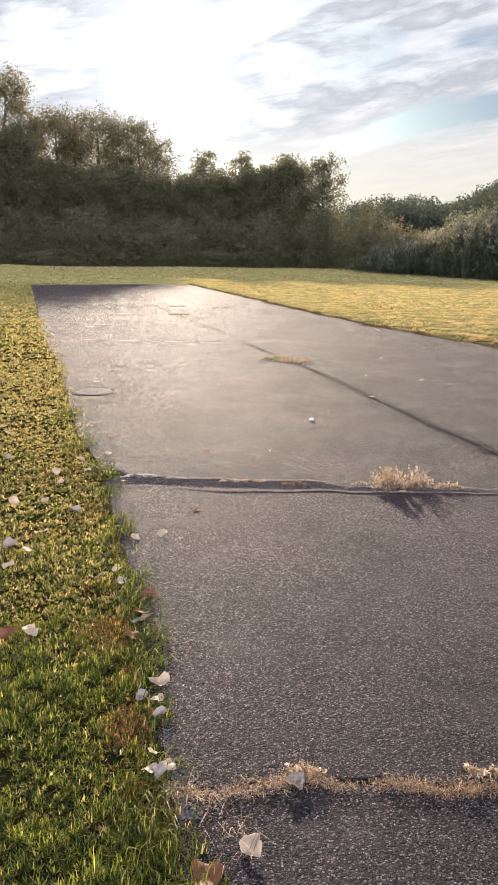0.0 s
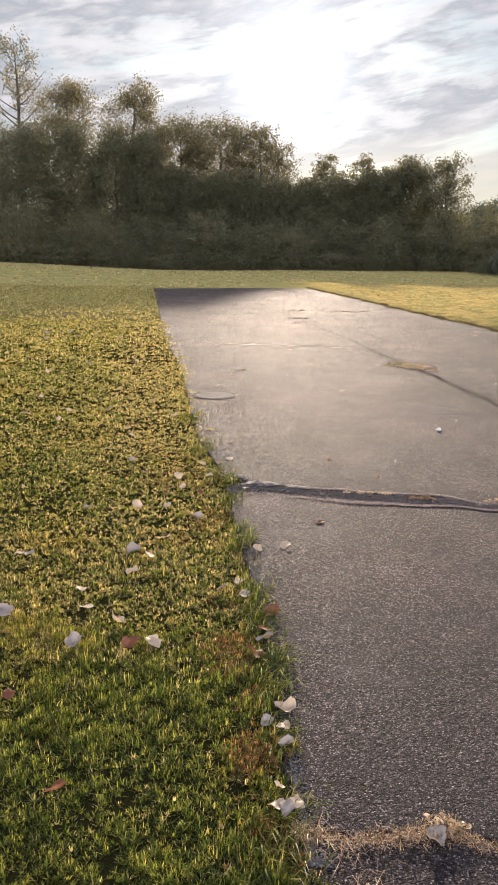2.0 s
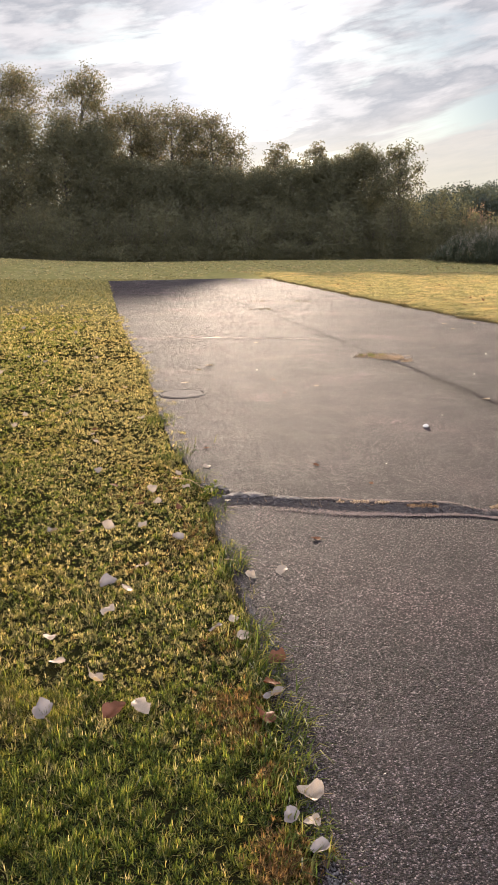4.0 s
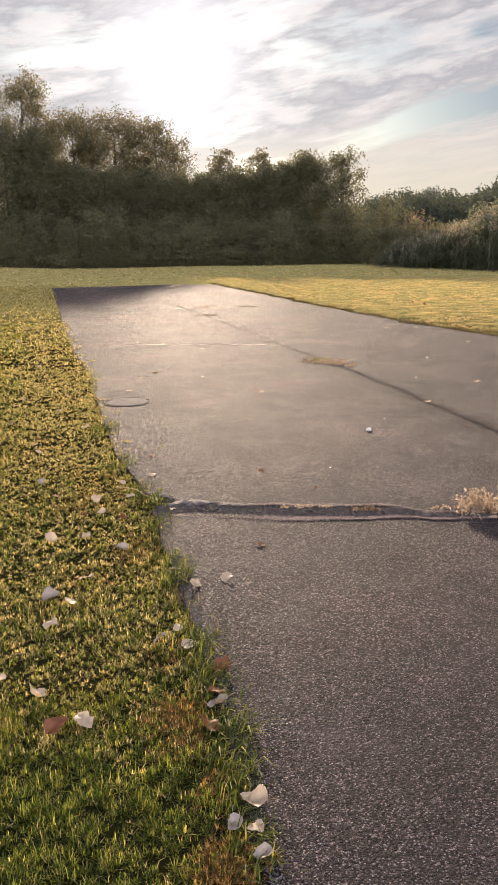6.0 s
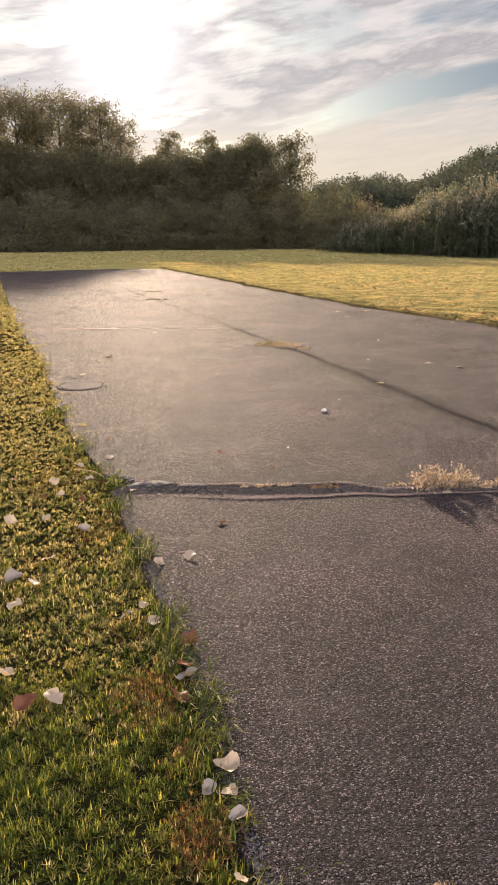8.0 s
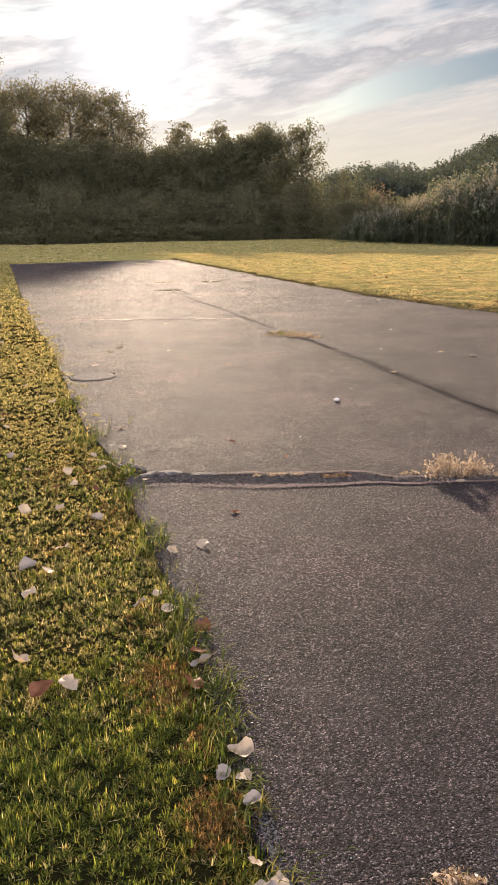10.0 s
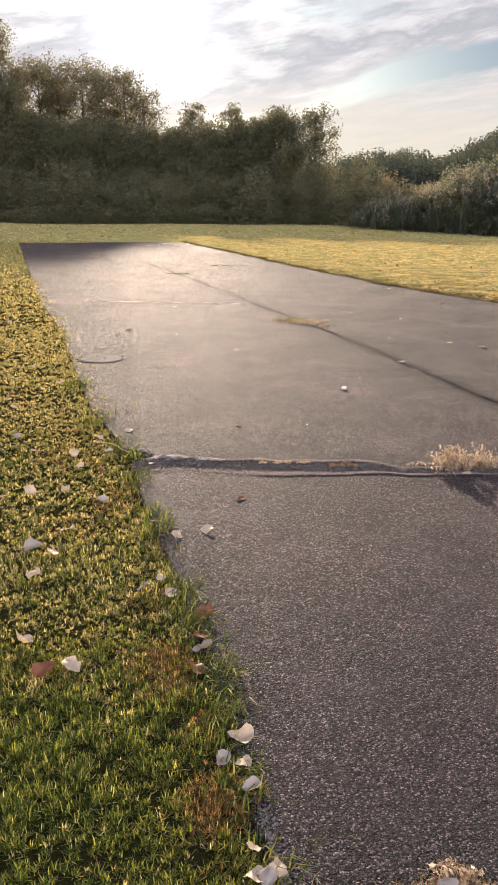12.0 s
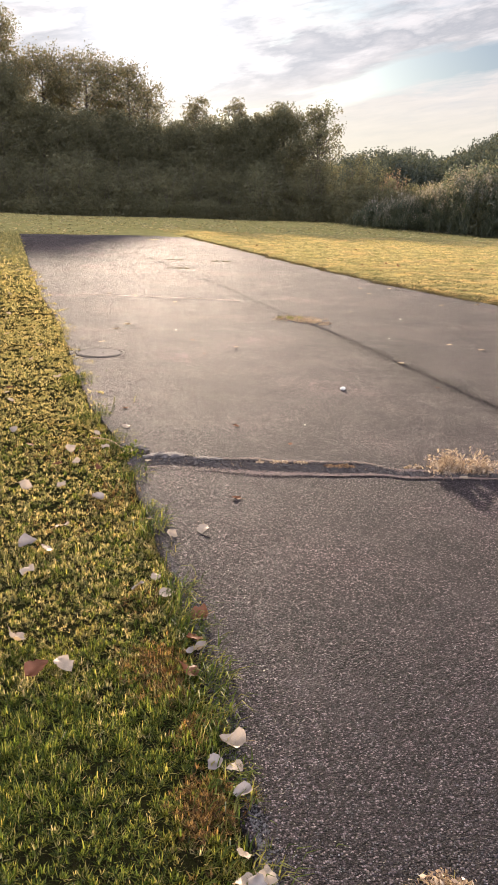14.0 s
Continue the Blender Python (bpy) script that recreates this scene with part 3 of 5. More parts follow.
# ---- grass ----
def lawn(name, x0, x1, y0, y1, tufts, each, height, width, spread, mat, label, segments=1, keep=None, fringe=0.0, edge=0.0):
    """Turf of many small tufts; fringe: how far grass may reach over the asphalt's edge, edge: how much longer it grows there."""
    k = int((x1 - x0) * (y1 - y0) * tufts)
    x, y = RNG.uniform(x0, x1, k), RNG.uniform(y0, y1, k)
    over = fringe * np.clip(0.45 + 0.6 * wave(x, y, 7.0, 2.0) + 0.35 * wave(x, y, 23.0, 1.0), 0, 1.4)
    ok = ~on_pad(x, y, -0.004) | ((x < left_edge(y) + over) & (y < far_end(x)))
    if keep is not None:
        ok &= keep(x, y)
    ok &= RNG.random(k) < 0.78 + 0.22 * wave(x, y, 3.1, 4.0)
    grain = 0.95 / spread
    tuft = np.clip(0.5 + 0.5 * wave(x, y, 0.25 * grain, 1.0) + 0.3 * wave(x + 0.3 * y, y, 0.6 * grain, 3.0), 0, 1)
    ok &= RNG.random(k) < 0.70 + 0.30 * tuft
    x, y, tuft = x[ok], y[ok], tuft[ok]
    size = RNG.uniform(0.6, 1.3, len(x)) * (1 + 0.3 * wave(x, y, 5.0, 3.0)) * (0.70 + 0.45 * tuft)
    near = np.exp(-np.abs(x - left_edge(y)) / 0.10)
    size = size * (1 + edge * near * RNG.random(len(x)))
    n = len(x) * each
    ang, rad = RNG.uniform(0, 2 * np.pi, n), np.abs(RNG.normal(0, 1, n))
    s = np.repeat(size, each)
    bx, by = np.repeat(x, each) + np.cos(ang) * rad * spread * np.minimum(s, 1.5), np.repeat(y, each) + np.sin(ang) * rad * spread * np.minimum(s, 1.5)
    crest = np.repeat(RNG.uniform(0.0, 1.0, len(x)) * (0.3 + 0.7 * tuft), each)
    roots = np.stack([bx, by, ground_z(bx, by) - 0.004 + crest * height * 1.25 * np.exp(-0.5 * rad**2)], 1)
    h = height * s * RNG.uniform(0.5, 1.25, n)
    v, f = blades(roots, h, width * RNG.uniform(0.6, 1.3, n), np.clip(0.50 + 0.45 * rad + RNG.normal(0, 0.42, n), 0.0, 1.65), segments, ang + RNG.normal(0, 0.6, n))
    tagged(new(name, mesh_of(name, v, f, mat)), label, "grass", kind="stuff")


def seen_side(x, y):
    return x > -0.45 - 0.46 * y - 0.09 * np.maximum(y - 4, 0)


def dry_side(x, y):
    return seen_side(x, y) & (x > left_edge(y) - 1.05 - 0.35 * wave(x, y, 2.3, 1.0))


def green_side(x, y):
    return seen_side(x, y) & (x < left_edge(y) - 0.85 - 0.35 * wave(x, y, 2.3, 1.0))


lawn("lawn_grass", -2.0, 0.9, 0.6, 2.45, 4600, 23, 0.024, 0.0030, 0.0100, GRASS, "short green and straw-coloured lawn grass beside the asphalt", 1, seen_side, 0.10, 0.8)
lawn("lawn_grass", -2.0, 0.9, 0.6, 2.45, 700, 14, 0.021, 0.0030, 0.012, DRY_GRASS, "drier straw-coloured blades in the lawn", 1, seen_side, 0.10, 0.8)
lawn("lawn_grass", -2.2, 0.5, 2.3, 3.4, 1700, 19, 0.020, 0.0036, 0.0095, GRASS, "greener tufts in the lawn", 1, seen_side, 0.08, 0.8)
lawn("lawn_grass", -2.2, 0.5, 2.1, 3.4, 3000, 19, 0.019, 0.0036, 0.0090, DRY_GRASS, "drier straw-coloured tufts in the lawn", 1, seen_side, 0.06, 0.8)
lawn("lawn_grass", -3.0, 0.3, 3.4, 5.2, 700, 18, 0.0195, 0.0043, 0.0100, GRASS, "greener tufts in the lawn", 1, seen_side, 0.10, 0.8)
lawn("lawn_grass", -3.4, 0.1, 3.4, 6.0, 1150, 17, 0.0185, 0.0044, 0.0095, DRY_GRASS, "short yellow-green lawn grass beside the asphalt", 1, dry_side, 0.16, 0.9)
lawn("lawn_grass", -3.4, 0.1, 3.4, 6.0, 1150, 17, 0.0185, 0.0044, 0.0095, DRY_GRASS, "short yellow-green lawn grass", 1, seen_side, 0.16, 0.9)
lawn("lawn_grass", -3.4, 0.1, 3.4, 6.0, 850, 18, 0.0195, 0.0046, 0.0100, GRASS, "short green lawn grass", 1, green_side)
lawn("lawn_grass", -5.9, -0.6, 6.0, 10.0, 560, 15, 0.023, 0.0072, 0.0150, DRY_GRASS, "short yellow-green lawn grass beside the asphalt", 1, dry_side, 0.20, 0.8)
lawn("lawn_grass", -5.9, -0.6, 6.0, 10.0, 650, 15, 0.023, 0.0072, 0.0150, DRY_GRASS, "short yellow-green lawn grass", 1, seen_side, 0.20, 0.8)
lawn("lawn_grass", -5.9, -0.6, 6.0, 10.0, 480, 15, 0.025, 0.0082, 0.018, GRASS, "short green lawn grass", 1, green_side)
lawn("lawn_grass", -10.6, -1.8, 10.0, 17.0, 280, 12, 0.034, 0.013, 0.030, DRY_GRASS, "short yellow-green lawn grass", 1, seen_side, 0.22, 0.5)
lawn("lawn_grass", -10.6, -1.8, 10.0, 17.0, 180, 12, 0.034, 0.013, 0.030, GRASS, "short green lawn grass", 1, green_side)
lawn("lawn_grass", -22.0, -3.5, 17.0, 36.0, 60, 11, 0.052, 0.024, 0.05, DRY_GRASS, "short green lawn grass strewn with leaves", 1, seen_side)
lawn("lawn_grass", 0.0, 9.0, 10.5, 22.0, 800, 8, 0.022, 0.0125, 0.024, GOLD_GRASS, "golden lawn grass toned as sunlit, along the pad", 1, lambda x, y: (x > right_edge(y) - 0.02) & (x < 0.42 * y + 1))
lawn("lawn_grass", -6.0, 20.0, 22.0, 44.0, 150, 8, 0.030, 0.028, 0.05, GOLD_GRASS, "golden lawn grass toned as sunlit", 1, lambda x, y: (x > right_edge(y) - 0.02) & (x < 0.42 * y + 1))
lawn("lawn_grass", -50.0, 32.0, 36.0, 104.0, 5, 5, 0.060, 0.12, 0.16, GOLD_GRASS, "far mown lawn toned as in low sun", 1, lambda x, y: ~((x > -6) & (y < 44)) & (np.abs(x) < 0.55 * y))
lawn("lawn_grass", -4.5, 1.4, -3.2, 0.6, 620, 9, 0.034, 0.016, 0.024, GRASS, "short lawn grass beside the path's start", 1)
lawn("lawn_grass", -9.0, 9.0, -7.0, -3.2, 110, 8, 0.045, 0.034, 0.06, GRASS, "short lawn grass behind the path's start", 1)
lawn("lawn_grass", -4.5, 0.0, 0.6, 5.0, 620, 9, 0.034, 0.016, 0.024, GRASS, "short lawn grass away from the path", 1, lambda x, y: ~seen_side(x, y))
lawn("lawn_grass", -12.0, -1.0, 0.6, 17.0, 150, 8, 0.045, 0.030, 0.05, DRY_GRASS, "short lawn grass away from the path", 1, lambda x, y: ~seen_side(x, y) & ((x < -4.5) | (y > 5.0)))
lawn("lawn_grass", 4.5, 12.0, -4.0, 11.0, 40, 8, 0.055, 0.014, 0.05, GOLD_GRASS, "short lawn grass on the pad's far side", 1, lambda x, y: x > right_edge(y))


lawn("lawn_grass", -2.0, 0.9, 0.6, 3.4, 200, 6, 0.038, 0.0028, 0.018, GRASS, "longer loose blades in the lawn beside the asphalt", 2, seen_side, 0.08, 1.2)


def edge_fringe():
    """Longer ragged grass along the pad's far side, its dark tone standing in for the edge's shade."""
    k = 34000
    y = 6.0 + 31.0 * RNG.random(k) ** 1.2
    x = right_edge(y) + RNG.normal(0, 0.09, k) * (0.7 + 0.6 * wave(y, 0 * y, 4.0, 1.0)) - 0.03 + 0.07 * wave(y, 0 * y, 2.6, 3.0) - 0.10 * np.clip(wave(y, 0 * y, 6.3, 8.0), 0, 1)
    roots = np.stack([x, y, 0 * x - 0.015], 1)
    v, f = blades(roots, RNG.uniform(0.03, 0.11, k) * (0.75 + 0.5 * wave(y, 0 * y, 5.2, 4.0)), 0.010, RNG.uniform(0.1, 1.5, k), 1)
    tagged(new("edge_grass", mesh_of("edge_grass", v, f, FRINGE)), "ragged grass fringe along the asphalt's edge, coloured dark for shade", "grass", kind="stuff")


edge_fringe()


def brown_patch(x, y, r, count):
    """A patch of browned turf: matted little tufts of dead blades."""
    tufts = max(6, count // 15)
    tx, ty = x + RNG.normal(0, r, tufts), y + RNG.normal(0, r, tufts)
    tall = RNG.uniform(0.004, 0.026, tufts)
    k = tufts * 15
    ang, rad = RNG.uniform(0, 2 * np.pi, k), np.abs(RNG.normal(0, 1, k))
    px, py = np.repeat(tx, 15) + np.cos(ang) * rad * 0.010, np.repeat(ty, 15) + np.sin(ang) * rad * 0.010
    ok = px < left_edge(py) + 0.05
    roots = np.stack([px, py, ground_z(px, py) + np.repeat(tall, 15) * np.exp(-0.4 * rad**2)], 1)[ok]
    v, f = blades(roots, RNG.uniform(0.008, 0.024, len(roots)), 0.0034, np.clip(0.55 + 0.5 * rad[ok] + RNG.normal(0, 0.4, len(roots)), 0, 1.7), 1, ang[ok] + RNG.normal(0, 0.8, len(roots)))
    tagged(new("browned_turf", mesh_of("browned_turf", v, f, BROWN_TURF)), "patch of browned dead grass in the lawn's edge", "grass", kind="stuff")


def edge_tuft(x, y, r, count, length):
    """Long green blades that lean out over the asphalt."""
    count, length = int(count * 0.85), length * 1.1
    px, py = x - 0.02 + RNG.normal(0, r * 1.2, count), y + RNG.normal(0, r * 2.2, count)
    roots = np.stack([px, py, ground_z(px, py)], 1)
    v, f = blades(roots, length * RNG.uniform(0.40, 1.2, count), 0.0048, RNG.uniform(0.4, 1.35, count), 2, RNG.normal(-0.1, 0.8, count))
    tagged(new("edge_grass", mesh_of("edge_grass", v, f, EDGE_BLADES)), "long grass blades leaning over the asphalt's edge", "grass", kind="stuff")


for ex, ey, er, en, el in ((-0.36, 3.42, 0.030, 160, 0.12), (-0.42, 3.62, 0.03, 120, 0.09), (-0.20, 2.78, 0.035, 220, 0.085), (-0.14, 2.52, 0.035, 260, 0.085), (-0.07, 2.22, 0.04, 280, 0.08), (-0.03, 2.05, 0.03, 180, 0.07), (0.02, 1.75, 0.03, 200, 0.06), (0.05, 1.30, 0.06, 320, 0.075), (-0.55, 4.15, 0.04, 180, 0.08), (-0.75, 4.75, 0.05, 220, 0.08), (-1.0, 5.4, 0.06, 260, 0.08), (-1.35, 6.5, 0.07, 260, 0.08)):
    edge_tuft(ex, ey, er, en, el)


for bx, by, br, bn in ((-0.25, 2.32, 0.060, 3000), (-0.20, 2.18, 0.045, 900), (-0.09, 1.96, 0.04, 900), (-0.05, 1.70, 0.05, 2000), (-0.08, 1.62, 0.04, 800), (-0.35, 2.75, 0.06, 500), (0.02, 1.32, 0.06, 1500), (-0.62, 3.9, 0.10, 1400), (-0.8, 3.4, 0.09, 400), (-1.0, 4.6, 0.15, 1500)):
    brown_patch(bx, by, br, bn)


# ---- trees ----
def make_tree(name, x, y, height, width, leaves, leaf, label, mat=CROWN, low=0.25, gaps=0.5, lean=0.0, twiggy=1.0, category="tree", group="tree line"):
    """A tapered trunk with limbs that end in sprays of leaves; low: where the crown starts, gaps: how clumped it is."""
    z0 = float(ground_z(x, y)) - 0.05
    root = base(name, x, y, z0, label, category, group)
    lines = []
    tall = height * 0.90
    t = np.linspace(0, 1, 9)
    bend = np.cumsum(RNG.normal(0, 0.02, (9, 2)), 0) * height * 0.35
    bend[:, 0] += lean * width * t**2
    trunk = np.stack([bend[:, 0], bend[:, 1], t * tall], 1)
    r0 = 0.016 * height + 0.05
    lines.append((trunk, r0 * (1 - 0.93 * t)))
    tips = []
    count = int(18 + 14 * twiggy)
    for i in range(count):
        f = low * 0.8 + (0.97 - low * 0.8) * (i + RNG.random()) / count
        start = np.array([np.interp(f, t, trunk[:, c]) for c in range(3)])
        around = i * 2.4 + RNG.uniform(-0.5, 0.5)
        g = (f - low * 0.8) / (1 - low * 0.8)
        reach = width * 0.5 * math.sin(math.pi * (0.26 + 0.66 * g)) * RNG.uniform(0.65, 1.12)
        rise = reach * RNG.uniform(0.3, 0.9)
        end = start + (math.cos(around) * reach, math.sin(around) * reach, rise)
        end[2] = min(end[2], height * RNG.uniform(0.93, 1.0))
        mid = (start + end) / 2 + (0, 0, -0.12 * reach) + RNG.normal(0, 0.06, 3) * reach
        s = np.linspace(0, 1, 6)[:, None]
        limb = start * (1 - s) ** 2 + 2 * mid * s * (1 - s) + end * s**2
        r = r0 * (1 - 0.85 * f) * 0.42
        lines.append((limb, r * (1 - 0.9 * s[:, 0]) + 0.008))
        for _ in range(3):
            q = RNG.uniform(0.35, 1.0)
            p = np.array([np.interp(q, s[:, 0], limb[:, c]) for c in range(3)])
            e = p + unit(RNG.normal(size=3) + (0, 0, 0.5)) * width * RNG.uniform(0.08, 0.20)
            lines.append((np.stack([p, (p + e) / 2 + RNG.normal(0, 0.05, 3), e]), np.array([0.03, 0.02, 0.008]) * (0.5 + height / 20)))
            tips += [e, (p + e) / 2, p + RNG.normal(0, 0.05, 3) * width]
        tips += [end, limb[4]]
    for _ in range(3):
        tips.append(trunk[-1] + RNG.normal(0, 1, 3) * (width * 0.10, width * 0.10, height * 0.025))
    tips = np.array(tips)
    v, f = tubes(lines, 4)
    part("trunk", mesh_of("trunk", v, f, BARK, True), root, "grey-brown trunk with branching limbs")
    picks = tips[RNG.integers(0, len(tips), max(1, leaves // 22))]
    spray = picks + RNG.normal(0, 1, picks.shape) * width * 0.05
    if gaps < 0.4:
        fill = unit(RNG.normal(size=spray.shape)) * RNG.uniform(0.3, 1.0, (len(spray), 1)) ** 0.5
        fill = fill * (width * 0.5, width * 0.4, height * (1 - low) * 0.5) + (0, 0, height * (low + (1 - low) * 0.5))
        half = RNG.random(len(spray)) < 0.55
        spray[half] = fill[half]
    centres = np.repeat(spray, 22, 0)
    size = width * (0.035 + 0.045 * (1 - gaps))
    centres = centres + RNG.normal(0, 1, centres.shape) * (size, size, size * 0.8)
    keep = centres[:, 2] < height * 1.0
    v, f = leaf_tris(centres[keep], leaf)
    part("crown", mesh_of("crown", v, f, mat), root, "leafy crown with gaps" if gaps > 0.4 else "dense leafy crown")
    return root


def make_shrub(name, x, y, height, width, leaves, leaf, label, mat=DENSE, group="shrubs under the trees"):
    z0 = float(ground_z(x, y)) - 0.05
    root = base(name, x, y, z0, label, "shrub", group)
    lines, tips = [], []
    for i in range(16):
        ang, out = RNG.uniform(0, 2 * np.pi), RNG.uniform(0.1, 1.0) ** 0.7
        end = np.array([math.cos(ang) * out * width * 0.5, math.sin(ang) * out * width * 0.5, height * (1 - 0.45 * out**2) * RNG.uniform(0.72, 1.0)])
        s = np.linspace(0, 1, 5)[:, None]
        stem = end * (0.35, 0.35, 1) * s + end * (0.65, 0.65, 0) * s**2 + RNG.normal(0, 0.02, (5, 3)) * height * s
        lines.append((stem, 0.012 * height * (1 - 0.85 * s[:, 0])))
        for q in (0.2, 0.4, 0.55, 0.7, 0.85, 1.0):
            p = np.array([np.interp(q, s[:, 0], stem[:, c]) for c in range(3)])
            for _ in range(3):
                tips.append(p + RNG.normal(0, 1, 3) * (width * 0.13, width * 0.13, height * 0.05))
    tips = np.array(tips)
    v, f = tubes(lines, 4)
    part("branchwork", mesh_of("branchwork", v, f, BARK, True), root, "bundle of woody branches")
    picks = np.repeat(tips[RNG.integers(0, len(tips), max(1, leaves // 20))] + RNG.normal(0, 0.04, (max(1, leaves // 20), 3)) * width, 20, 0)
    centres = picks + RNG.normal(0, 1, picks.shape) * (width * 0.06, width * 0.06, height * 0.05)
    centres[:, 2] = np.where(RNG.random(len(centres)) < 0.22, RNG.random(len(centres)) * height * 0.3, np.abs(centres[:, 2]))
    v, f = leaf_tris(centres[centres[:, 2] < height * 1.02], leaf)
    part("foliage", mesh_of("foliage", v, f, mat), root)
    return root


make_tree("tree", -40.7, 89.1, 27.5, 8.2, 7000, 0.125, "tall half-bare tree with thin upright branches", low=0.35, gaps=0.9, twiggy=1.8)
make_tree("tree", -34.4, 88.5, 21.4, 10.3, 30000, 0.125, "tall leafy tree with an open top", gaps=0.7, twiggy=1.4)
make_tree("tree", -27.6, 88.8, 21.2, 8.4, 26000, 0.125, "tall tree whose crown leans to one side", gaps=0.65, lean=0.12)
make_tree("tree", -22.0, 93.4, 18.8, 7.7, 18086, 0.125, "slender leafy tree with see-through gaps", gaps=0.55, twiggy=1.3)
make_tree("tree", -17.1, 94.5, 18.7, 7.7, 18086, 0.125, "slender leafy tree with see-through gaps", gaps=0.55, twiggy=1.3)
make_tree("tree", -12.4, 95.2, 18.0, 7.0, 15620, 0.125, "backlit tree with thinning leaves", gaps=0.8, twiggy=1.4)
make_tree("tree", -25.1, 94.7, 18.3, 6.5, 10687, 0.125, "slender leafy tree with see-through gaps", gaps=0.55, twiggy=1.3)
make_tree("tree", -20.1, 95.9, 18.6, 6.5, 12332, 0.125, "slender leafy tree with see-through gaps", gaps=0.55, twiggy=1.3)
make_tree("tree", -15.1, 96.8, 18.4, 6.5, 12332, 0.125, "slender leafy tree with see-through gaps", gaps=0.55, twiggy=1.3)
make_tree("tree", -10.3, 97.4, 16.3, 6.5, 8221, 0.125, "slender leafy tree with see-through gaps", gaps=0.55, twiggy=1.3)
make_tree("tree", -5.1, 92.9, 14.4, 4.7, 8550, 0.125, "narrow upright tree with thin leaves", gaps=0.7)
make_tree("tree", -0.4, 93.0, 14.0, 4.7, 6905, 0.125, "sparse tree with a twiggy pointed top", gaps=0.8, twiggy=1.5)
make_tree("tree", 5.1, 88.9, 12.5, 6.2, 30600, 0.135, "broad dense rounded tree", mat=DENSE, low=0.1, gaps=0.2)
make_tree("tree", 9.2, 86.5, 12.4, 5.2, 11050, 0.135, "rounded tree with ragged open edges", mat=DENSE, low=0.2, gaps=0.5)
make_tree("tree", -47.3, 78.9, 16.6, 8.8, 27200, 0.135, "dense dark tree in the wood's edge", mat=DENSE, low=0.05, gaps=0.15)
make_tree("tree", -42.2, 81.7, 15.7, 8.0, 27200, 0.135, "dense dark tree in the wood's edge", mat=DENSE, low=0.05, gaps=0.15)
make_tree("tree", -36.9, 82.0, 14.8, 7.2, 27200, 0.135, "dense dark tree in the wood's edge", mat=DENSE, low=0.05, gaps=0.15)
make_tree("tree", -32.2, 84.0, 15.6, 7.2, 27200, 0.135, "dense dark tree in the wood's edge", mat=DENSE, low=0.05, gaps=0.15)
make_tree("tree", -27.4, 84.6, 15.6, 6.5, 27200, 0.135, "dense dark tree in the wood's edge", mat=DENSE, low=0.05, gaps=0.15)
make_tree("tree", -24.3, 85.6, 15.2, 5.3, 27200, 0.135, "dense dark tree in the wood's edge", mat=DENSE, low=0.05, gaps=0.15)
make_tree("tree", -21.0, 88.5, 11.8, 6.0, 27200, 0.135, "dense dark tree in the wood's edge", mat=DENSE, low=0.05, gaps=0.15)
make_tree("tree", -17.1, 89.4, 11.3, 6.0, 27200, 0.135, "dense dark tree in the wood's edge", mat=DENSE, low=0.05, gaps=0.15)
make_tree("tree", -13.2, 90.0, 11.3, 5.7, 27200, 0.135, "dense dark tree in the wood's edge", mat=DENSE, low=0.05, gaps=0.15)
make_tree("tree", -9.6, 90.5, 10.5, 5.4, 27200, 0.135, "dense dark tree in the wood's edge", mat=DENSE, low=0.05, gaps=0.15)
make_tree("tree", -6.2, 89.8, 10.4, 5.0, 27200, 0.135, "dense dark tree in the wood's edge", mat=DENSE, low=0.05, gaps=0.15)
make_tree("tree", -2.7, 89.0, 11.0, 5.3, 27200, 0.135, "dense dark tree in the wood's edge", mat=DENSE, low=0.05, gaps=0.15)
make_tree("tree", 0.7, 89.0, 11.0, 5.0, 27200, 0.135, "dense dark tree in the wood's edge", mat=DENSE, low=0.05, gaps=0.15)
make_tree("tree", 2.6, 88.0, 11.2, 4.3, 27200, 0.135, "dense dark tree in the wood's edge", mat=DENSE, low=0.05, gaps=0.15)
make_shrub("shrub", -42.9, 74.5, 6.5, 5.2, 7040, 0.12, "dark leafy shrub at the edge of the wood")
make_shrub("shrub", -38.9, 75.0, 5.2, 5.2, 7040, 0.12, "dark leafy shrub at the edge of the wood")
make_shrub("shrub", -35.0, 75.2, 6.0, 5.2, 7040, 0.12, "dark leafy shrub at the edge of the wood")
make_shrub("shrub", -32.9, 79.4, 5.6, 5.2, 7040, 0.12, "dark leafy shrub at the edge of the wood")
make_shrub("shrub", -29.2, 79.3, 6.5, 5.2, 7040, 0.12, "dark leafy shrub at the edge of the wood")
make_shrub("shrub", -25.5, 78.9, 5.2, 5.2, 7040, 0.12, "dark leafy shrub at the edge of the wood")
make_shrub("shrub", -23.3, 82.8, 6.0, 5.2, 7040, 0.12, "dark leafy shrub at the edge of the wood")
make_shrub("shrub", -19.8, 82.1, 5.6, 5.2, 7040, 0.12, "dark leafy shrub at the edge of the wood")
make_shrub("shrub", -16.3, 81.4, 6.5, 5.2, 7040, 0.12, "dark leafy shrub at the edge of the wood")
make_shrub("shrub", -13.6, 84.9, 5.2, 5.2, 7040, 0.12, "dark leafy shrub at the edge of the wood")
make_shrub("shrub", -10.2, 83.9, 6.0, 5.2, 7040, 0.12, "dark leafy shrub at the edge of the wood")
make_shrub("shrub", -6.8, 82.7, 5.6, 5.2, 7040, 0.12, "dark leafy shrub at the edge of the wood")
make_shrub("shrub", -3.8, 85.9, 6.5, 5.2, 7040, 0.12, "dark leafy shrub at the edge of the wood")
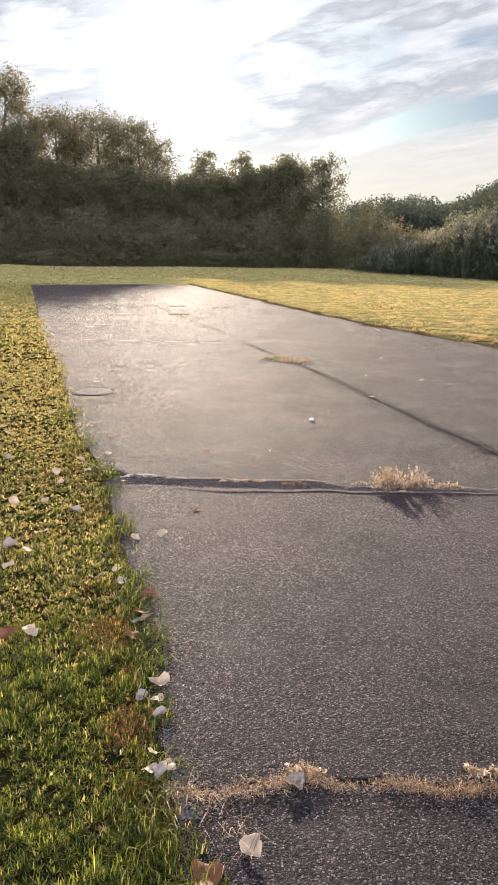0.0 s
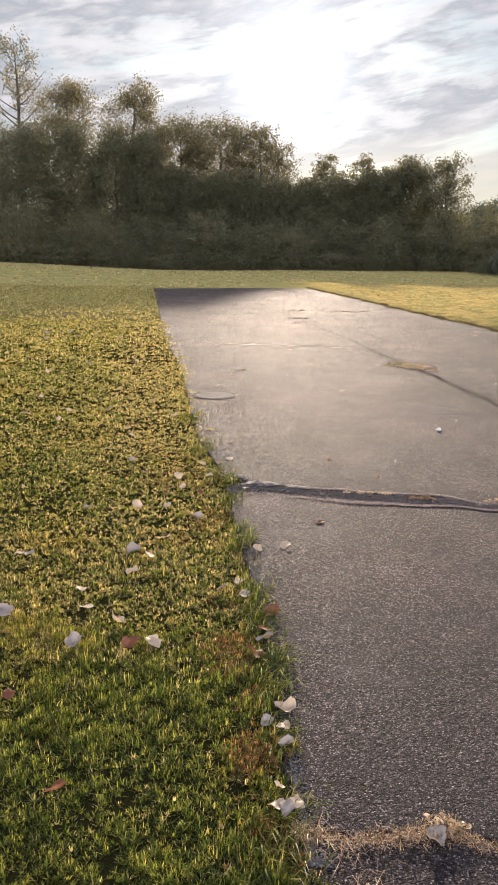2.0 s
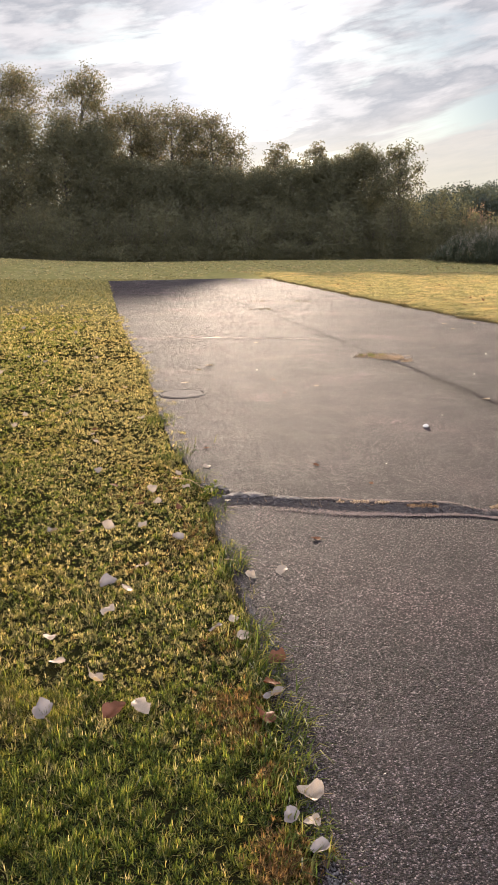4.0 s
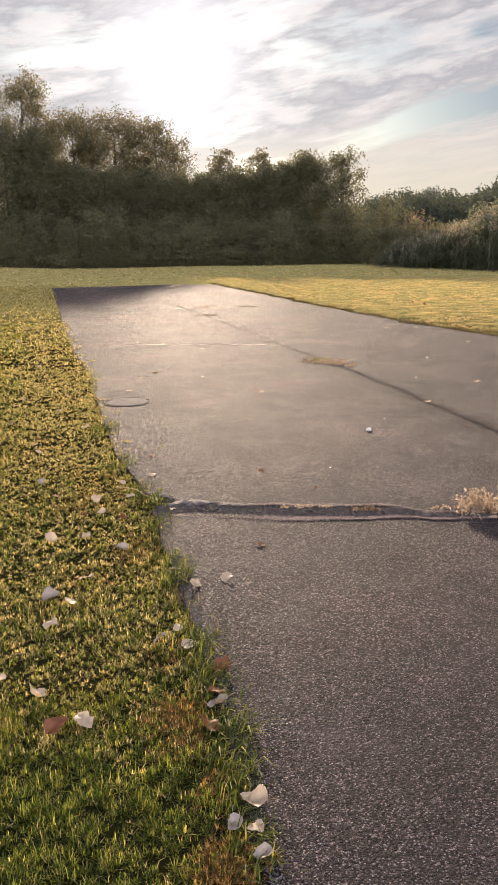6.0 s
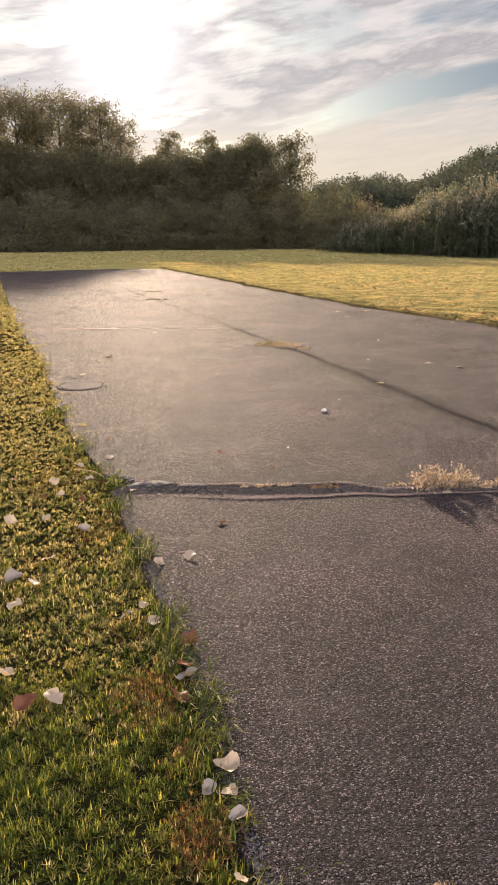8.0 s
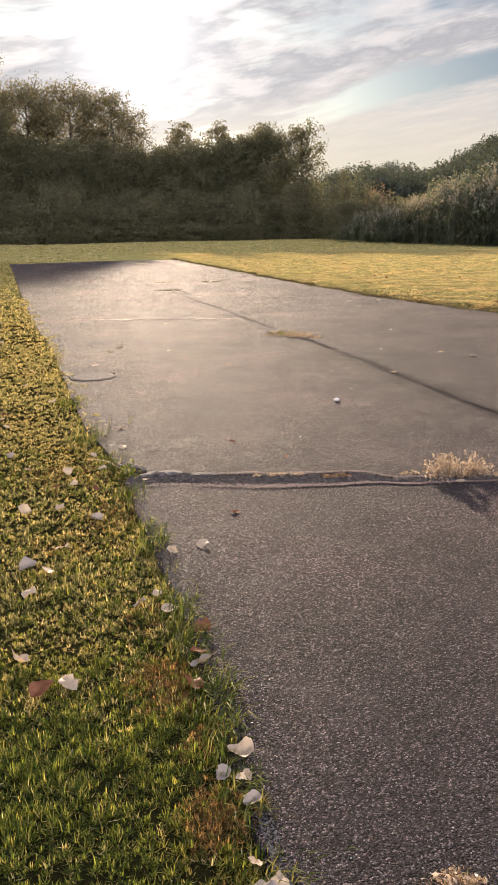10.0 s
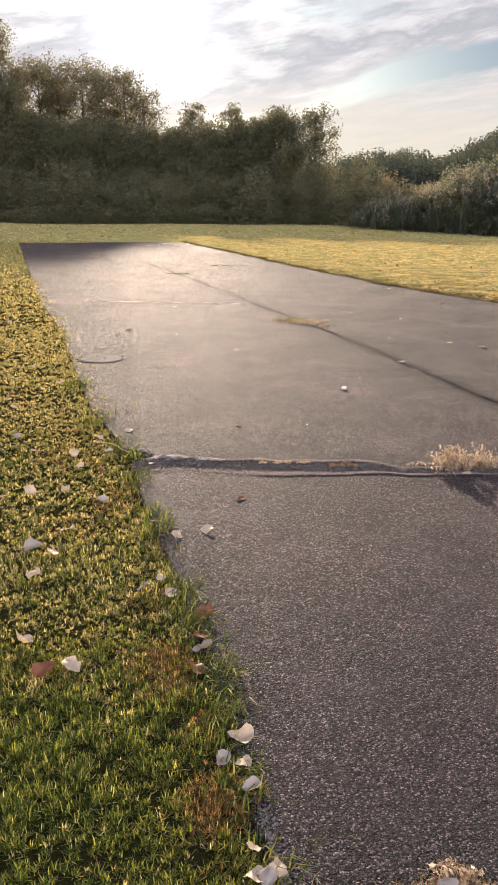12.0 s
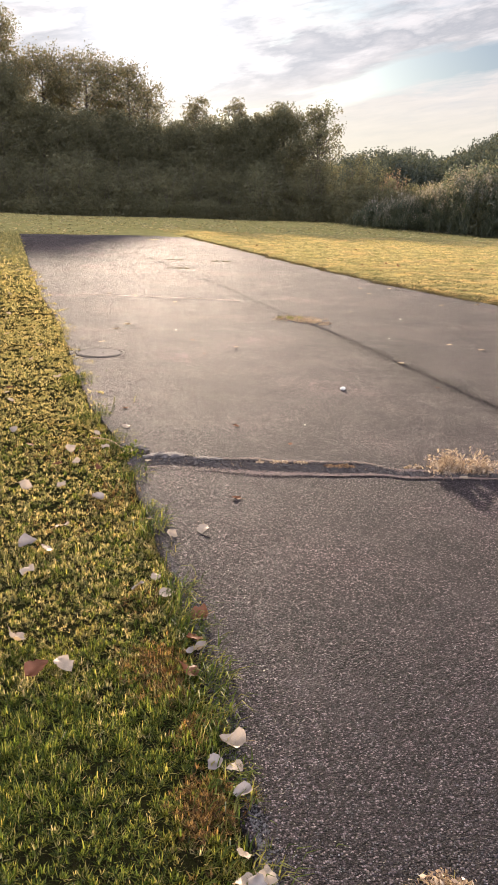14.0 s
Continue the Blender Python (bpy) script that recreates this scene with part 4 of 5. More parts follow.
make_shrub("shrub", -0.5, 84.5, 5.2, 5.2, 7040, 0.12, "dark leafy shrub at the edge of the wood")
make_shrub("shrub", 2.7, 83.0, 6.0, 5.2, 7040, 0.12, "dark leafy shrub at the edge of the wood")
make_shrub("shrub", 6.1, 85.8, 5.6, 5.2, 7040, 0.12, "dark leafy shrub at the edge of the wood")
make_shrub("shrub", 8.9, 84.0, 6.5, 5.2, 7040, 0.12, "dark leafy shrub at the edge of the wood")
make_shrub("shrub", 11.5, 82.2, 5.2, 5.2, 7040, 0.12, "dark leafy shrub at the edge of the wood")
make_shrub("shrub", 12.0, 77.1, 6.5, 4.4, 7040, 0.12, "dark rounded shrub beyond the lawn", DENSE, "shrubs beside the lawn")
make_shrub("shrub", 13.5, 72.8, 5.2, 3.6, 7040, 0.12, "low dark shrub beyond the lawn", DENSE, "shrubs beside the lawn")
make_shrub("shrub", 15.1, 74.5, 5.4, 2.9, 7040, 0.12, "russet autumn shrub beyond the lawn", RUSSET, "shrubs beside the lawn")
make_shrub("shrub", 15.4, 68.3, 4.4, 3.7, 7040, 0.12, "low dark shrub beyond the lawn", DENSE, "shrubs beside the lawn")
make_shrub("shrub", 16.5, 63.9, 4.0, 3.7, 7040, 0.12, "low dark shrub beyond the lawn", DENSE, "shrubs beside the lawn")
make_shrub("shrub", 17.0, 59.7, 4.9, 2.8, 7040, 0.12, "silvery green shrub beside the lawn", SHRUB, "shrubs beside the lawn")
make_shrub("shrub", 17.1, 55.5, 5.4, 3.0, 7040, 0.12, "tall silvery green shrub beside the lawn", SHRUB, "shrubs beside the lawn")
make_shrub("shrub", 18.1, 53.0, 5.7, 3.3, 7040, 0.12, "tall silvery green shrub beside the lawn", SHRUB, "shrubs beside the lawn")
make_shrub("shrub", 18.7, 49.6, 5.4, 3.3, 7040, 0.12, "tall silvery green shrub beside the lawn", SHRUB, "shrubs beside the lawn")
make_shrub("shrub", 20.0, 46.9, 5.6, 3.6, 7040, 0.12, "tall silvery green shrub beside the lawn", SHRUB, "shrubs beside the lawn")
make_shrub("shrub", 22.4, 44.7, 5.5, 3.9, 7040, 0.12, "tall silvery green shrub beside the lawn", SHRUB, "shrubs beside the lawn")
make_shrub("shrub", 12.4, 73.0, 3.7, 3.9, 7040, 0.12, "low dark shrub beyond the lawn", DENSE, "shrubs beside the lawn")
make_shrub("shrub", 14.7, 68.5, 3.4, 3.7, 7040, 0.12, "low dark shrub beyond the lawn", DENSE, "shrubs beside the lawn")
make_shrub("shrub", 16.1, 64.0, 3.3, 3.5, 7040, 0.12, "low dark shrub beyond the lawn", DENSE, "shrubs beside the lawn")
make_shrub("shrub", 16.6, 57.7, 3.1, 3.1, 7040, 0.12, "low dark shrub beyond the lawn", DENSE, "shrubs beside the lawn")
make_shrub("shrub", 17.4, 53.3, 3.1, 2.9, 7040, 0.12, "low dark shrub beyond the lawn", DENSE, "shrubs beside the lawn")
make_shrub("shrub", -42.9, 71.6, 1.9, 5.0, 4160, 0.12, "low dark undergrowth at the edge of the wood")
make_shrub("shrub", -40.8, 73.9, 2.4, 5.0, 4160, 0.12, "low dark undergrowth at the edge of the wood")
make_shrub("shrub", -37.7, 74.5, 2.1, 5.0, 4160, 0.12, "low dark undergrowth at the edge of the wood")
make_shrub("shrub", -35.4, 76.7, 1.9, 5.0, 4160, 0.12, "low dark undergrowth at the edge of the wood")
make_shrub("shrub", -32.3, 77.0, 2.4, 5.0, 4160, 0.12, "low dark undergrowth at the edge of the wood")
make_shrub("shrub", -29.8, 79.0, 2.1, 5.0, 4160, 0.12, "low dark undergrowth at the edge of the wood")
make_shrub("shrub", -26.7, 79.1, 1.9, 5.0, 4160, 0.12, "low dark undergrowth at the edge of the wood")
make_shrub("shrub", -24.1, 81.0, 2.4, 5.0, 4160, 0.12, "low dark undergrowth at the edge of the wood")
make_shrub("shrub", -20.9, 80.8, 2.1, 5.0, 4160, 0.12, "low dark undergrowth at the edge of the wood")
make_shrub("shrub", -18.3, 82.5, 1.9, 5.0, 4160, 0.12, "low dark undergrowth at the edge of the wood")
make_shrub("shrub", -15.1, 82.1, 2.4, 5.0, 4160, 0.12, "low dark undergrowth at the edge of the wood")
make_shrub("shrub", -12.3, 83.6, 2.1, 5.0, 4160, 0.12, "low dark undergrowth at the edge of the wood")
make_shrub("shrub", -9.2, 83.0, 1.9, 5.0, 4160, 0.12, "low dark undergrowth at the edge of the wood")
make_shrub("shrub", -6.3, 84.3, 2.4, 5.0, 4160, 0.12, "low dark undergrowth at the edge of the wood")
make_shrub("shrub", -3.3, 83.4, 2.1, 5.0, 4160, 0.12, "low dark undergrowth at the edge of the wood")
make_shrub("shrub", -0.3, 84.5, 1.9, 5.0, 4160, 0.12, "low dark undergrowth at the edge of the wood")
make_shrub("shrub", 2.7, 83.5, 2.4, 5.0, 4160, 0.12, "low dark undergrowth at the edge of the wood")
make_shrub("shrub", 5.8, 84.3, 2.1, 5.0, 4160, 0.12, "low dark undergrowth at the edge of the wood")
make_shrub("shrub", 8.7, 83.1, 1.9, 5.0, 4160, 0.12, "low dark undergrowth at the edge of the wood")
make_shrub("shrub", 11.8, 83.7, 2.4, 5.0, 4160, 0.12, "low dark undergrowth at the edge of the wood")


# ---- reeds ----
def make_reeds(x, y, length, depth, height, count, turn, label, plumed=0.4):
    root = base("reed_bed", x, y, float(ground_z(x, y)), label, "reeds", "reed beds", turn=turn)
    px, py = RNG.normal(0, length * 0.34, count), RNG.normal(0, depth * 0.4, count)
    h = height * RNG.uniform(0.62, 1.05, count) * (0.85 + 0.15 * wave(px, py, 1.1, x)) * np.clip(1.12 - 0.3 * (px / (length * 0.5)) ** 2, 0.35, 1)
    foot = np.stack([px, py, 0 * px - 0.05], 1)
    v, f = blades(foot, h, 0.014, RNG.uniform(0, 0.34, count), 2)
    tagged(part("cane_mass", mesh_of("cane_mass", v, f, REED), root), kind="stuff")
    k = count * 13
    pick = RNG.integers(0, count, k)
    at = np.stack([px[pick], py[pick], h[pick] * RNG.uniform(0.1, 0.85, k)], 1)
    v, f = blades(at, RNG.uniform(0.35, 0.8, k), 0.055, RNG.uniform(0.5, 2.0, k), 1)
    tagged(part("reed_foliage", mesh_of("reed_foliage", v, f, REED), root, "long drooping reed leaves"), kind="stuff")
    if plumed == 0:
        return
    some = RNG.random(count) < plumed
    tip = np.stack([px, py, h * 0.97], 1)[some]
    cloud = np.repeat(tip, 14, 0) + RNG.normal(0, 1, (len(tip) * 14, 3)) * (0.08, 0.08, 0.16)
    v, f = leaf_quads(cloud, 0.06, 1.5, 2.2)
    tagged(part("plume_mass", mesh_of("plume_mass", v, f, PLUME), root, "pale feathery plumes"), kind="stuff")


make_reeds(13.4, 67.2, 4.2, 2.2, 2.6, 600, -25, "low dark reeds with dull plumes at the lawn's edge", 0.15)
make_reeds(14.7, 63.3, 4.2, 2.2, 3.3, 600, -30, "dark reeds with dull plumes at the lawn's edge", 0.3)
make_reeds(15.8, 59.5, 4.2, 2.2, 3.9, 600, -40, "tall silvery green reeds with pale plumes at the lawn's edge", 0.35)
make_reeds(16.9, 55.6, 4.0, 2.2, 4.6, 700, -45, "tall silvery green reeds with pale plumes at the lawn's edge", 0.35)
make_reeds(18.3, 52.0, 4.2, 2.4, 5.2, 800, -45, "tall silvery green reeds with pale plumes at the lawn's edge", 0.35)
make_reeds(19.6, 48.8, 4.2, 2.4, 5.5, 800, -45, "tall silvery green reeds with pale plumes at the lawn's edge", 0.35)
make_reeds(18.2, 49.6, 3.0, 1.2, 1.7, 420, -45, "low pale reed clump at the lawn's edge", 0.0)


# ---- far woods on the hills ----
def far_woods():
    pieces = []
    for az0, az1, n in ((-40, 6, 150), (6, 26, 330), (26, 48, 60)):
        for _ in range(n):
            az, d = math.radians(RNG.uniform(az0, az1)), RNG.uniform(165, 265)
            cx, cy = d * math.sin(az), d * math.cos(az)
            r, hgt = RNG.uniform(2.2, 4.2), RNG.uniform(5.5, 10.0)
            cz = float(ground_z(cx, cy)) + hgt * 0.55
            k = 520 if az0 == 6 else 90
            p = unit(RNG.normal(size=(k, 3))) * RNG.uniform(0.55, 1.05, (k, 1)) * (r, r, hgt * 0.5) + (cx, cy, cz)
            pieces.append(leaf_tris(p, 0.36 if az0 == 6 else 1.1))
    v, f = joined(pieces)
    tagged(new("far_woods", mesh_of("far_woods", v, f, FAR_LEAF)), "wooded hillside far behind the lawn", "woods", kind="stuff")


far_woods()


# ---- weeds in the joints ----
def make_weed(x, y, width, height, count, label, mat, green=False, turned=0.0, deep=0.6):
    root = base("dried_weed", x, y, -0.015, label, "weed", "weeds in the joints", turn=turned)
    crowns = (np.linspace(-0.40, 0.40, 7) + RNG.uniform(-0.05, 0.05, 7) if not green else RNG.uniform(-0.5, 0.5, 7)) * width
    which = RNG.integers(0, 7, count)
    vigour = RNG.uniform(0.55, 1.15, 7)[which]
    foot = np.stack([crowns[which], 0 * crowns[which], 0 * crowns[which]], 1) + RNG.normal(0, 0.045, (count, 3)) * (width, width * deep, 0)
    turn = np.arctan2(foot[:, 1], foot[:, 0]) + RNG.normal(0, 0.9, count)
    tall = height * RNG.uniform(0.35, 1.15, count) * vigour * np.clip(1.15 - 0.6 * (foot[:, 0] / (0.5 * width)) ** 2, 0.4, 1.15)
    v, f = blades(foot, tall, 0.0028, RNG.uniform(0.1, 1.45, count), 2, turn)
    tagged(part("stem_mass", mesh_of("stem_mass", v, f, mat), root), kind="stuff")
    tips = v.reshape(-1, 5, 3)
    k = count * 7
    pick, q = RNG.integers(0, count, k), RNG.uniform(0.3, 1.0, (k, 1))
    heads = tips[pick, 3] * (1 - q) + tips[pick, 4] * q + RNG.normal(0, 0.004, (k, 3))
    heads[:, 2] = np.maximum(heads[:, 2], 0.02)
    v, f = leaf_quads(heads, 0.0068, 0.6, 2.4)
    tagged(part("seed_mass", mesh_of("seed_mass", v, f, WEED if not green else mat), root, "small dry seed heads"), kind="stuff")


make_weed(1.39, 4.31, 0.30, 0.165, 400, "bushy dried straw-coloured weed growing from the cracked joint", WEED)
make_weed(1.70, 4.30, 0.14, 0.07, 110, "small dried straw-coloured weed growing from the cracked joint", WEED)
make_weed(0.92, 10.50, 0.75, 0.055, 260, "flat tuft of browned weeds in the long crack", STRAW, False, -20, 3.5)
make_weed(1.02, 10.32, 0.60, 0.055, 220, "flat tuft of yellowed weeds in the long crack", WEED, True, -35, 3.0)
make_weed(0.80, 10.60, 0.40, 0.05, 160, "small green tuft of weeds in the long crack", GRASS, True, 0, 3.0)
make_weed(-0.60, 4.47, 0.10, 0.09, 60, "small grass tuft at the end of the cracked joint", GRASS, True)
make_weed(0.66, 4.36, 0.16, 0.035, 90, "low yellowed weeds in the cracked joint", STRAW, True)
make_weed(0.50, 1.43, 0.07, 0.055, 60, "small dry sprig standing in the joint", STRAW)
make_weed(1.05, 1.44, 0.09, 0.05, 70, "small dry sprig standing in the joint", STRAW)
make_weed(-1.30, 18.5, 0.50, 0.035, 130, "small dark tuft of weeds in the long crack", FRINGE, True, 0, 2.2)
make_weed(-0.35, 21.2, 0.50, 0.035, 130, "small dark tuft of weeds in the asphalt", FRINGE, True, 0, 2.2)
make_weed(-1.55, 21.2, 0.50, 0.035, 130, "small dark tuft of weeds in the asphalt", FRINGE, True, 0, 2.2)


def make_thatch(name, x0, x1, joint, count, spread, lift, mat, label, length=0.035):
    """Dead grass that lies matted in a joint."""
    x = RNG.uniform(x0, x1, count)
    lump = np.clip(0.60 + 0.40 * wave(x, 0 * x, 9.0, 3.0) + 0.5 * np.exp(-((x - 0.50) / 0.07) ** 2) - 0.6 * np.exp(-((x - 0.665) / 0.03) ** 2), 0, 1.3)
    ok = RNG.random(count) < 0.08 + 0.92 * lump**1.5
    x, lump = x[ok], lump[ok]
    y = joint(x) + RNG.normal(0, 1, len(x)) * spread * (0.5 + 0.6 * lump)
    root = np.stack([x, y, RNG.uniform(-0.015, lift, len(x)) * (0.5 + lump)], 1)
    v, f = blades(root, length * RNG.uniform(0.5, 1.4, len(x)), 0.0022, np.where(RNG.random(len(x)) < 0.38, RNG.uniform(0.1, 1.2, len(x)), RNG.uniform(1.2, 1.7, len(x))), 1)
    v[:, 2] = np.maximum(v[:, 2], -0.012)
    tagged(new(name, mesh_of(name, v, f, mat)), label, "dead grass", kind="stuff")


make_thatch("dead_grass", 0.08, 1.75, lambda x: near_joint(x) - 0.022, 17000, 0.020, 0.015, STRAW, "matted brown dead grass filling the asphalt joint", 0.017)
make_thatch("dead_grass", 0.30, 1.75, lambda x: near_joint(x) - 0.01, 700, 0.022, 0.018, DRY_GRASS, "thin yellowed grass growing from the asphalt joint", 0.028)
make_thatch("dead_grass", 1.7, 5.5, near_joint, 9000, 0.018, 0.008, STRAW, "sparse dead grass filling the asphalt joint", 0.021)


def loose_stems(count):
    """Thin dry stems that have fallen over the corner of the slab."""
    x = RNG.uniform(0.08, 0.34, count)
    y = 1.33 - 0.75 * (x - 0.08) + RNG.normal(0, 0.06, count)
    v, f = blades(np.stack([x, y, RNG.uniform(0.001, 0.012, count)], 1), RNG.uniform(0.05, 0.13, count), 0.0016, RNG.uniform(1.0, 1.5, count), 2, RNG.normal(-0.5, 0.9, count))
    tagged(new("dry_stems", mesh_of("dry_stems", v, f, STRAW)), "loose pale dry grass stems on the asphalt's corner", "dead grass", kind="stuff")


loose_stems(70)
make_thatch("dead_grass", -0.6, 2.4, lambda x: mid_joint(x) + 0.05, 500, 0.035, 0.004, STRAW, "sparse dry grass in the cracked asphalt joint")


def joint_fill(points, half, z, label, mat, ridge=0.0):
    """What lies in a joint, a little below the slabs, with crumbled ridges."""
    pts = np.array(points, float)
    k, across = len(pts), np.linspace(-1, 1, 11)
    side = np.gradient(pts, axis=0)
    side = unit(np.stack([-side[:, 1], side[:, 0]], 1))
    x = pts[:, None, 0] + side[:, None, 0] * half * across
    y = pts[:, None, 1] + side[:, None, 1] * half * across
    lump = np.clip(wave(x, y * 2.5, 7.0, 1.0) + 0.6 * wave(x, y, 33.0, 2.0), -0.4, 1.4)
    top = z + 0.004 * wave(x, y, 0.9, 3.0) + 0.0015 * wave(x, y, 18.0, 3.0) + ridge * lump * np.exp(-(across / 0.8) ** 4)
    i, j = np.meshgrid(np.arange(k - 1), np.arange(10), indexing="ij")
    q = np.stack([i * 11 + j, i * 11 + j + 1, (i + 1) * 11 + j + 1, (i + 1) * 11 + j], -1).reshape(-1, 4)
    tagged(new("joint_fill", mesh_of("joint_fill", np.stack([x, y, top], -1).reshape(-1, 3), q, mat)), label, "joint filling", kind="structure")


JX, JY = np.linspace(-0.62, 4.0, 420), np.linspace(4.5, 36.0, 240)
joint_fill(np.stack([JX, mid_joint(JX) + 0.055], 1), 0.10, -0.003, "crumbled asphalt heaped in the cracked joint", RUBBLE, 0.005)
joint_fill(np.stack([seam(JY[JY < 11]), JY[JY < 11]], 1), 0.05, -0.0035, "dark tar and dirt in the long crack", TAR)
joint_fill(np.stack([seam(JY[JY > 10.7]), JY[JY > 10.7]], 1), 0.05, -0.0030, "asphalt washed into the long crack", ASPHALT)


def crack_dirt():
    """Dark earth strewn along the long crack."""
    k = 6000
    y = 5.2 + 14.0 * RNG.random(k) ** 1.6
    x = seam(y) + RNG.normal(0, 1, k) * np.interp(y, [5, 9, 11, 19], [0.085, 0.065, 0.02, 0.012]) * (0.7 + 0.5 * wave(y, 0 * y, 1.7, 2.0))
    c = np.stack([x, y, 0 * x + 0.003], 1)
    v, f = leaf_quads(c, 0.010, 0.0, 1.4)
    v[:, 2] = np.clip(v[:, 2], 0.0045, 0.0075)
    tagged(new("crack_dirt", mesh_of("crack_dirt", v, f, DIRT)), "dark earth strewn along the long crack", "dirt", kind="stuff")


crack_dirt()


def crack_fill():
    """Washed-in grit that closes most of the long crack farther on."""
    k = 2600
    y = RNG.uniform(9.6, 24.0, k)
    y = y[wave(y, 0 * y, 2.3, 1.0) > -0.35]
    x = seam(y) + RNG.normal(0, 0.012, len(y))
    v, f = leaf_quads(np.stack([x, y, 0 * x + 0.003], 1), 0.022, 0.0, 1.6)
    v[:, 2] = np.clip(v[:, 2], 0.005, 0.0085)
    tagged(new("crack_grit", mesh_of("crack_grit", v, f, GRIT)), "grit washed into the long crack", "grit", kind="stuff")


crack_fill()


def make_crumbs():
    k = 3600
    x = RNG.uniform(-0.62, 2.2, k)
    y = mid_joint(x) + (mid_joint_far(x) - mid_joint(x)) * RNG.uniform(-0.05, 1.0, k) + RNG.normal(0, 0.008, k)
    c = np.stack([x, y, 0 * x + np.where((y < mid_joint(x)) | (y > mid_joint_far(x)), 0.003, 0.001)], 1)
    s = 0.0025 + 0.009 * RNG.random((k, 1)) ** 3
    corner = np.array([(1, 0, 0), (0, 1, 0), (-1, 0, 0), (0, -1, 0), (0, 0, 0.9), (0, 0, -0.5)], float)
    v = (c[:, None] + corner[None] * s[:, None] * RNG.uniform(0.6, 1.3, (k, 6, 1))).reshape(-1, 3)
    tri = np.array([(0, 1, 4), (1, 2, 4), (2, 3, 4), (3, 0, 4), (1, 0, 5), (2, 1, 5), (3, 2, 5), (0, 3, 5)])
    f = (np.arange(k)[:, None, None] * 6 + tri[None]).reshape(-1, 3)
    tagged(new("asphalt_crumbs", mesh_of("asphalt_crumbs", v, f, GRIT)), "broken asphalt crumbs along the cracked joint", "rubble", kind="stuff")


make_crumbs()


def make_grit(k, line, spread, seed, label):
    """Pale dusty grit washed along a broken edge."""
    x = RNG.uniform(-0.62, 2.6, k)
    ok = RNG.random(k) < np.clip(0.55 + 0.75 * wave(x, 0 * x, 5.0, 4.0), 0.08, 1)
    x = x[ok]
    y = line(x) + RNG.normal(0, 1, len(x)) * spread(x) + 0.008 * wave(x, 0 * x, 17.0, 2.0)
    top = 0.004 * wave(x, y, 0.9, seed) + 0.006
    c = np.stack([x, y, top], 1)
    v, f = leaf_quads(c, 0.0085, 0.0, 1.3)
    v[:, 2] = np.repeat(top, 4) + (v[:, 2] - np.repeat(top, 4)) * 0.22
    tagged(new("dusty_grit", mesh_of("dusty_grit", v, f, DUST)), label, "grit", kind="stuff")


LIP_X = np.array([-0.62, -0.45, 0.1, 0.5, 0.9, 2.6])
LIP = np.array([0.006, 0.024, 0.022, 0.013, 0.008, 0.006])
make_grit(14000, lambda x: mid_joint(x) - 0.018 - 1.5 * np.interp(x, LIP_X, LIP), lambda x: np.interp(x, LIP_X, LIP), 2.0, "pale dusty grit along the joint's broken lip")
make_grit(5200, lambda x: mid_joint_far(x) + 0.014, lambda x: 0.010 + 0.004 * wave(x, 0 * x, 3.0, 1.0), 3.0, "pale dusty grit along the slab's broken lip")
make_weed(0.30, 4.41, 0.30, 0.022, 70, "thin yellowed weeds along the cracked joint", WEED, True)
make_weed(1.10, 4.37, 0.12, 0.03, 50, "thin yellowed weeds along the cracked joint", WEED, True)


def make_fragment(x, y, length, width, height, turned):
    """A loose broken strip of asphalt with a rough top."""
    bm = bmesh.new()
    rings = []
    n = 13
    for i in range(n):
        t = i / (n - 1)
        w = width * (0.35 + 0.65 * math.sin(math.pi * (0.12 + 0.8 * t))) * RNG.uniform(0.8, 1.2)
        h = height * (0.5 + 0.5 * math.sin(math.pi * (0.1 + 0.8 * t))) * RNG.uniform(0.75, 1.2)
        bend = 0.10 * length * math.sin(3.0 * t)
        rings.append([bm.verts.new((length * (t - 0.5), bend + dy * w, dz * h)) for dy, dz in ((-0.55, -0.3), (-0.5, 0.75), (-0.2, 1.0), (0.25, 0.9), (0.5, 0.55), (0.55, -0.3))])
    for a, c in zip(rings, rings[1:]):
        for j in range(5):
            bm.faces.new((a[j], c[j], c[j + 1], a[j + 1]))
    for ring in rings:
        for v in ring:
            v.co += Vector((RNG.normal(0, 0.006), RNG.normal(0, 0.004), RNG.normal(0, 0.0025)))
    bm.faces.new(rings[0][::-1])
    bm.faces.new(rings[-1])
    bmesh.ops.recalc_face_normals(bm, faces=bm.faces)
    me = bpy.data.meshes.new("asphalt_fragment")
    bm.to_mesh(me)
    me.materials.append(GRIT)
    tagged(new("asphalt_fragment", me), "broken strip of asphalt at the end of the cracked joint", "rubble", "asphalt fragments").matrix_basis = pose(x, y, 0.004, 0, 0, turned)


make_fragment(-0.42, 4.47, 0.26, 0.07, 0.014, 8)
make_fragment(-0.62, 4.62, 0.22, 0.045, 0.013, -28)
make_fragment(-0.15, 4.44, 0.17, 0.05, 0.008, -6)


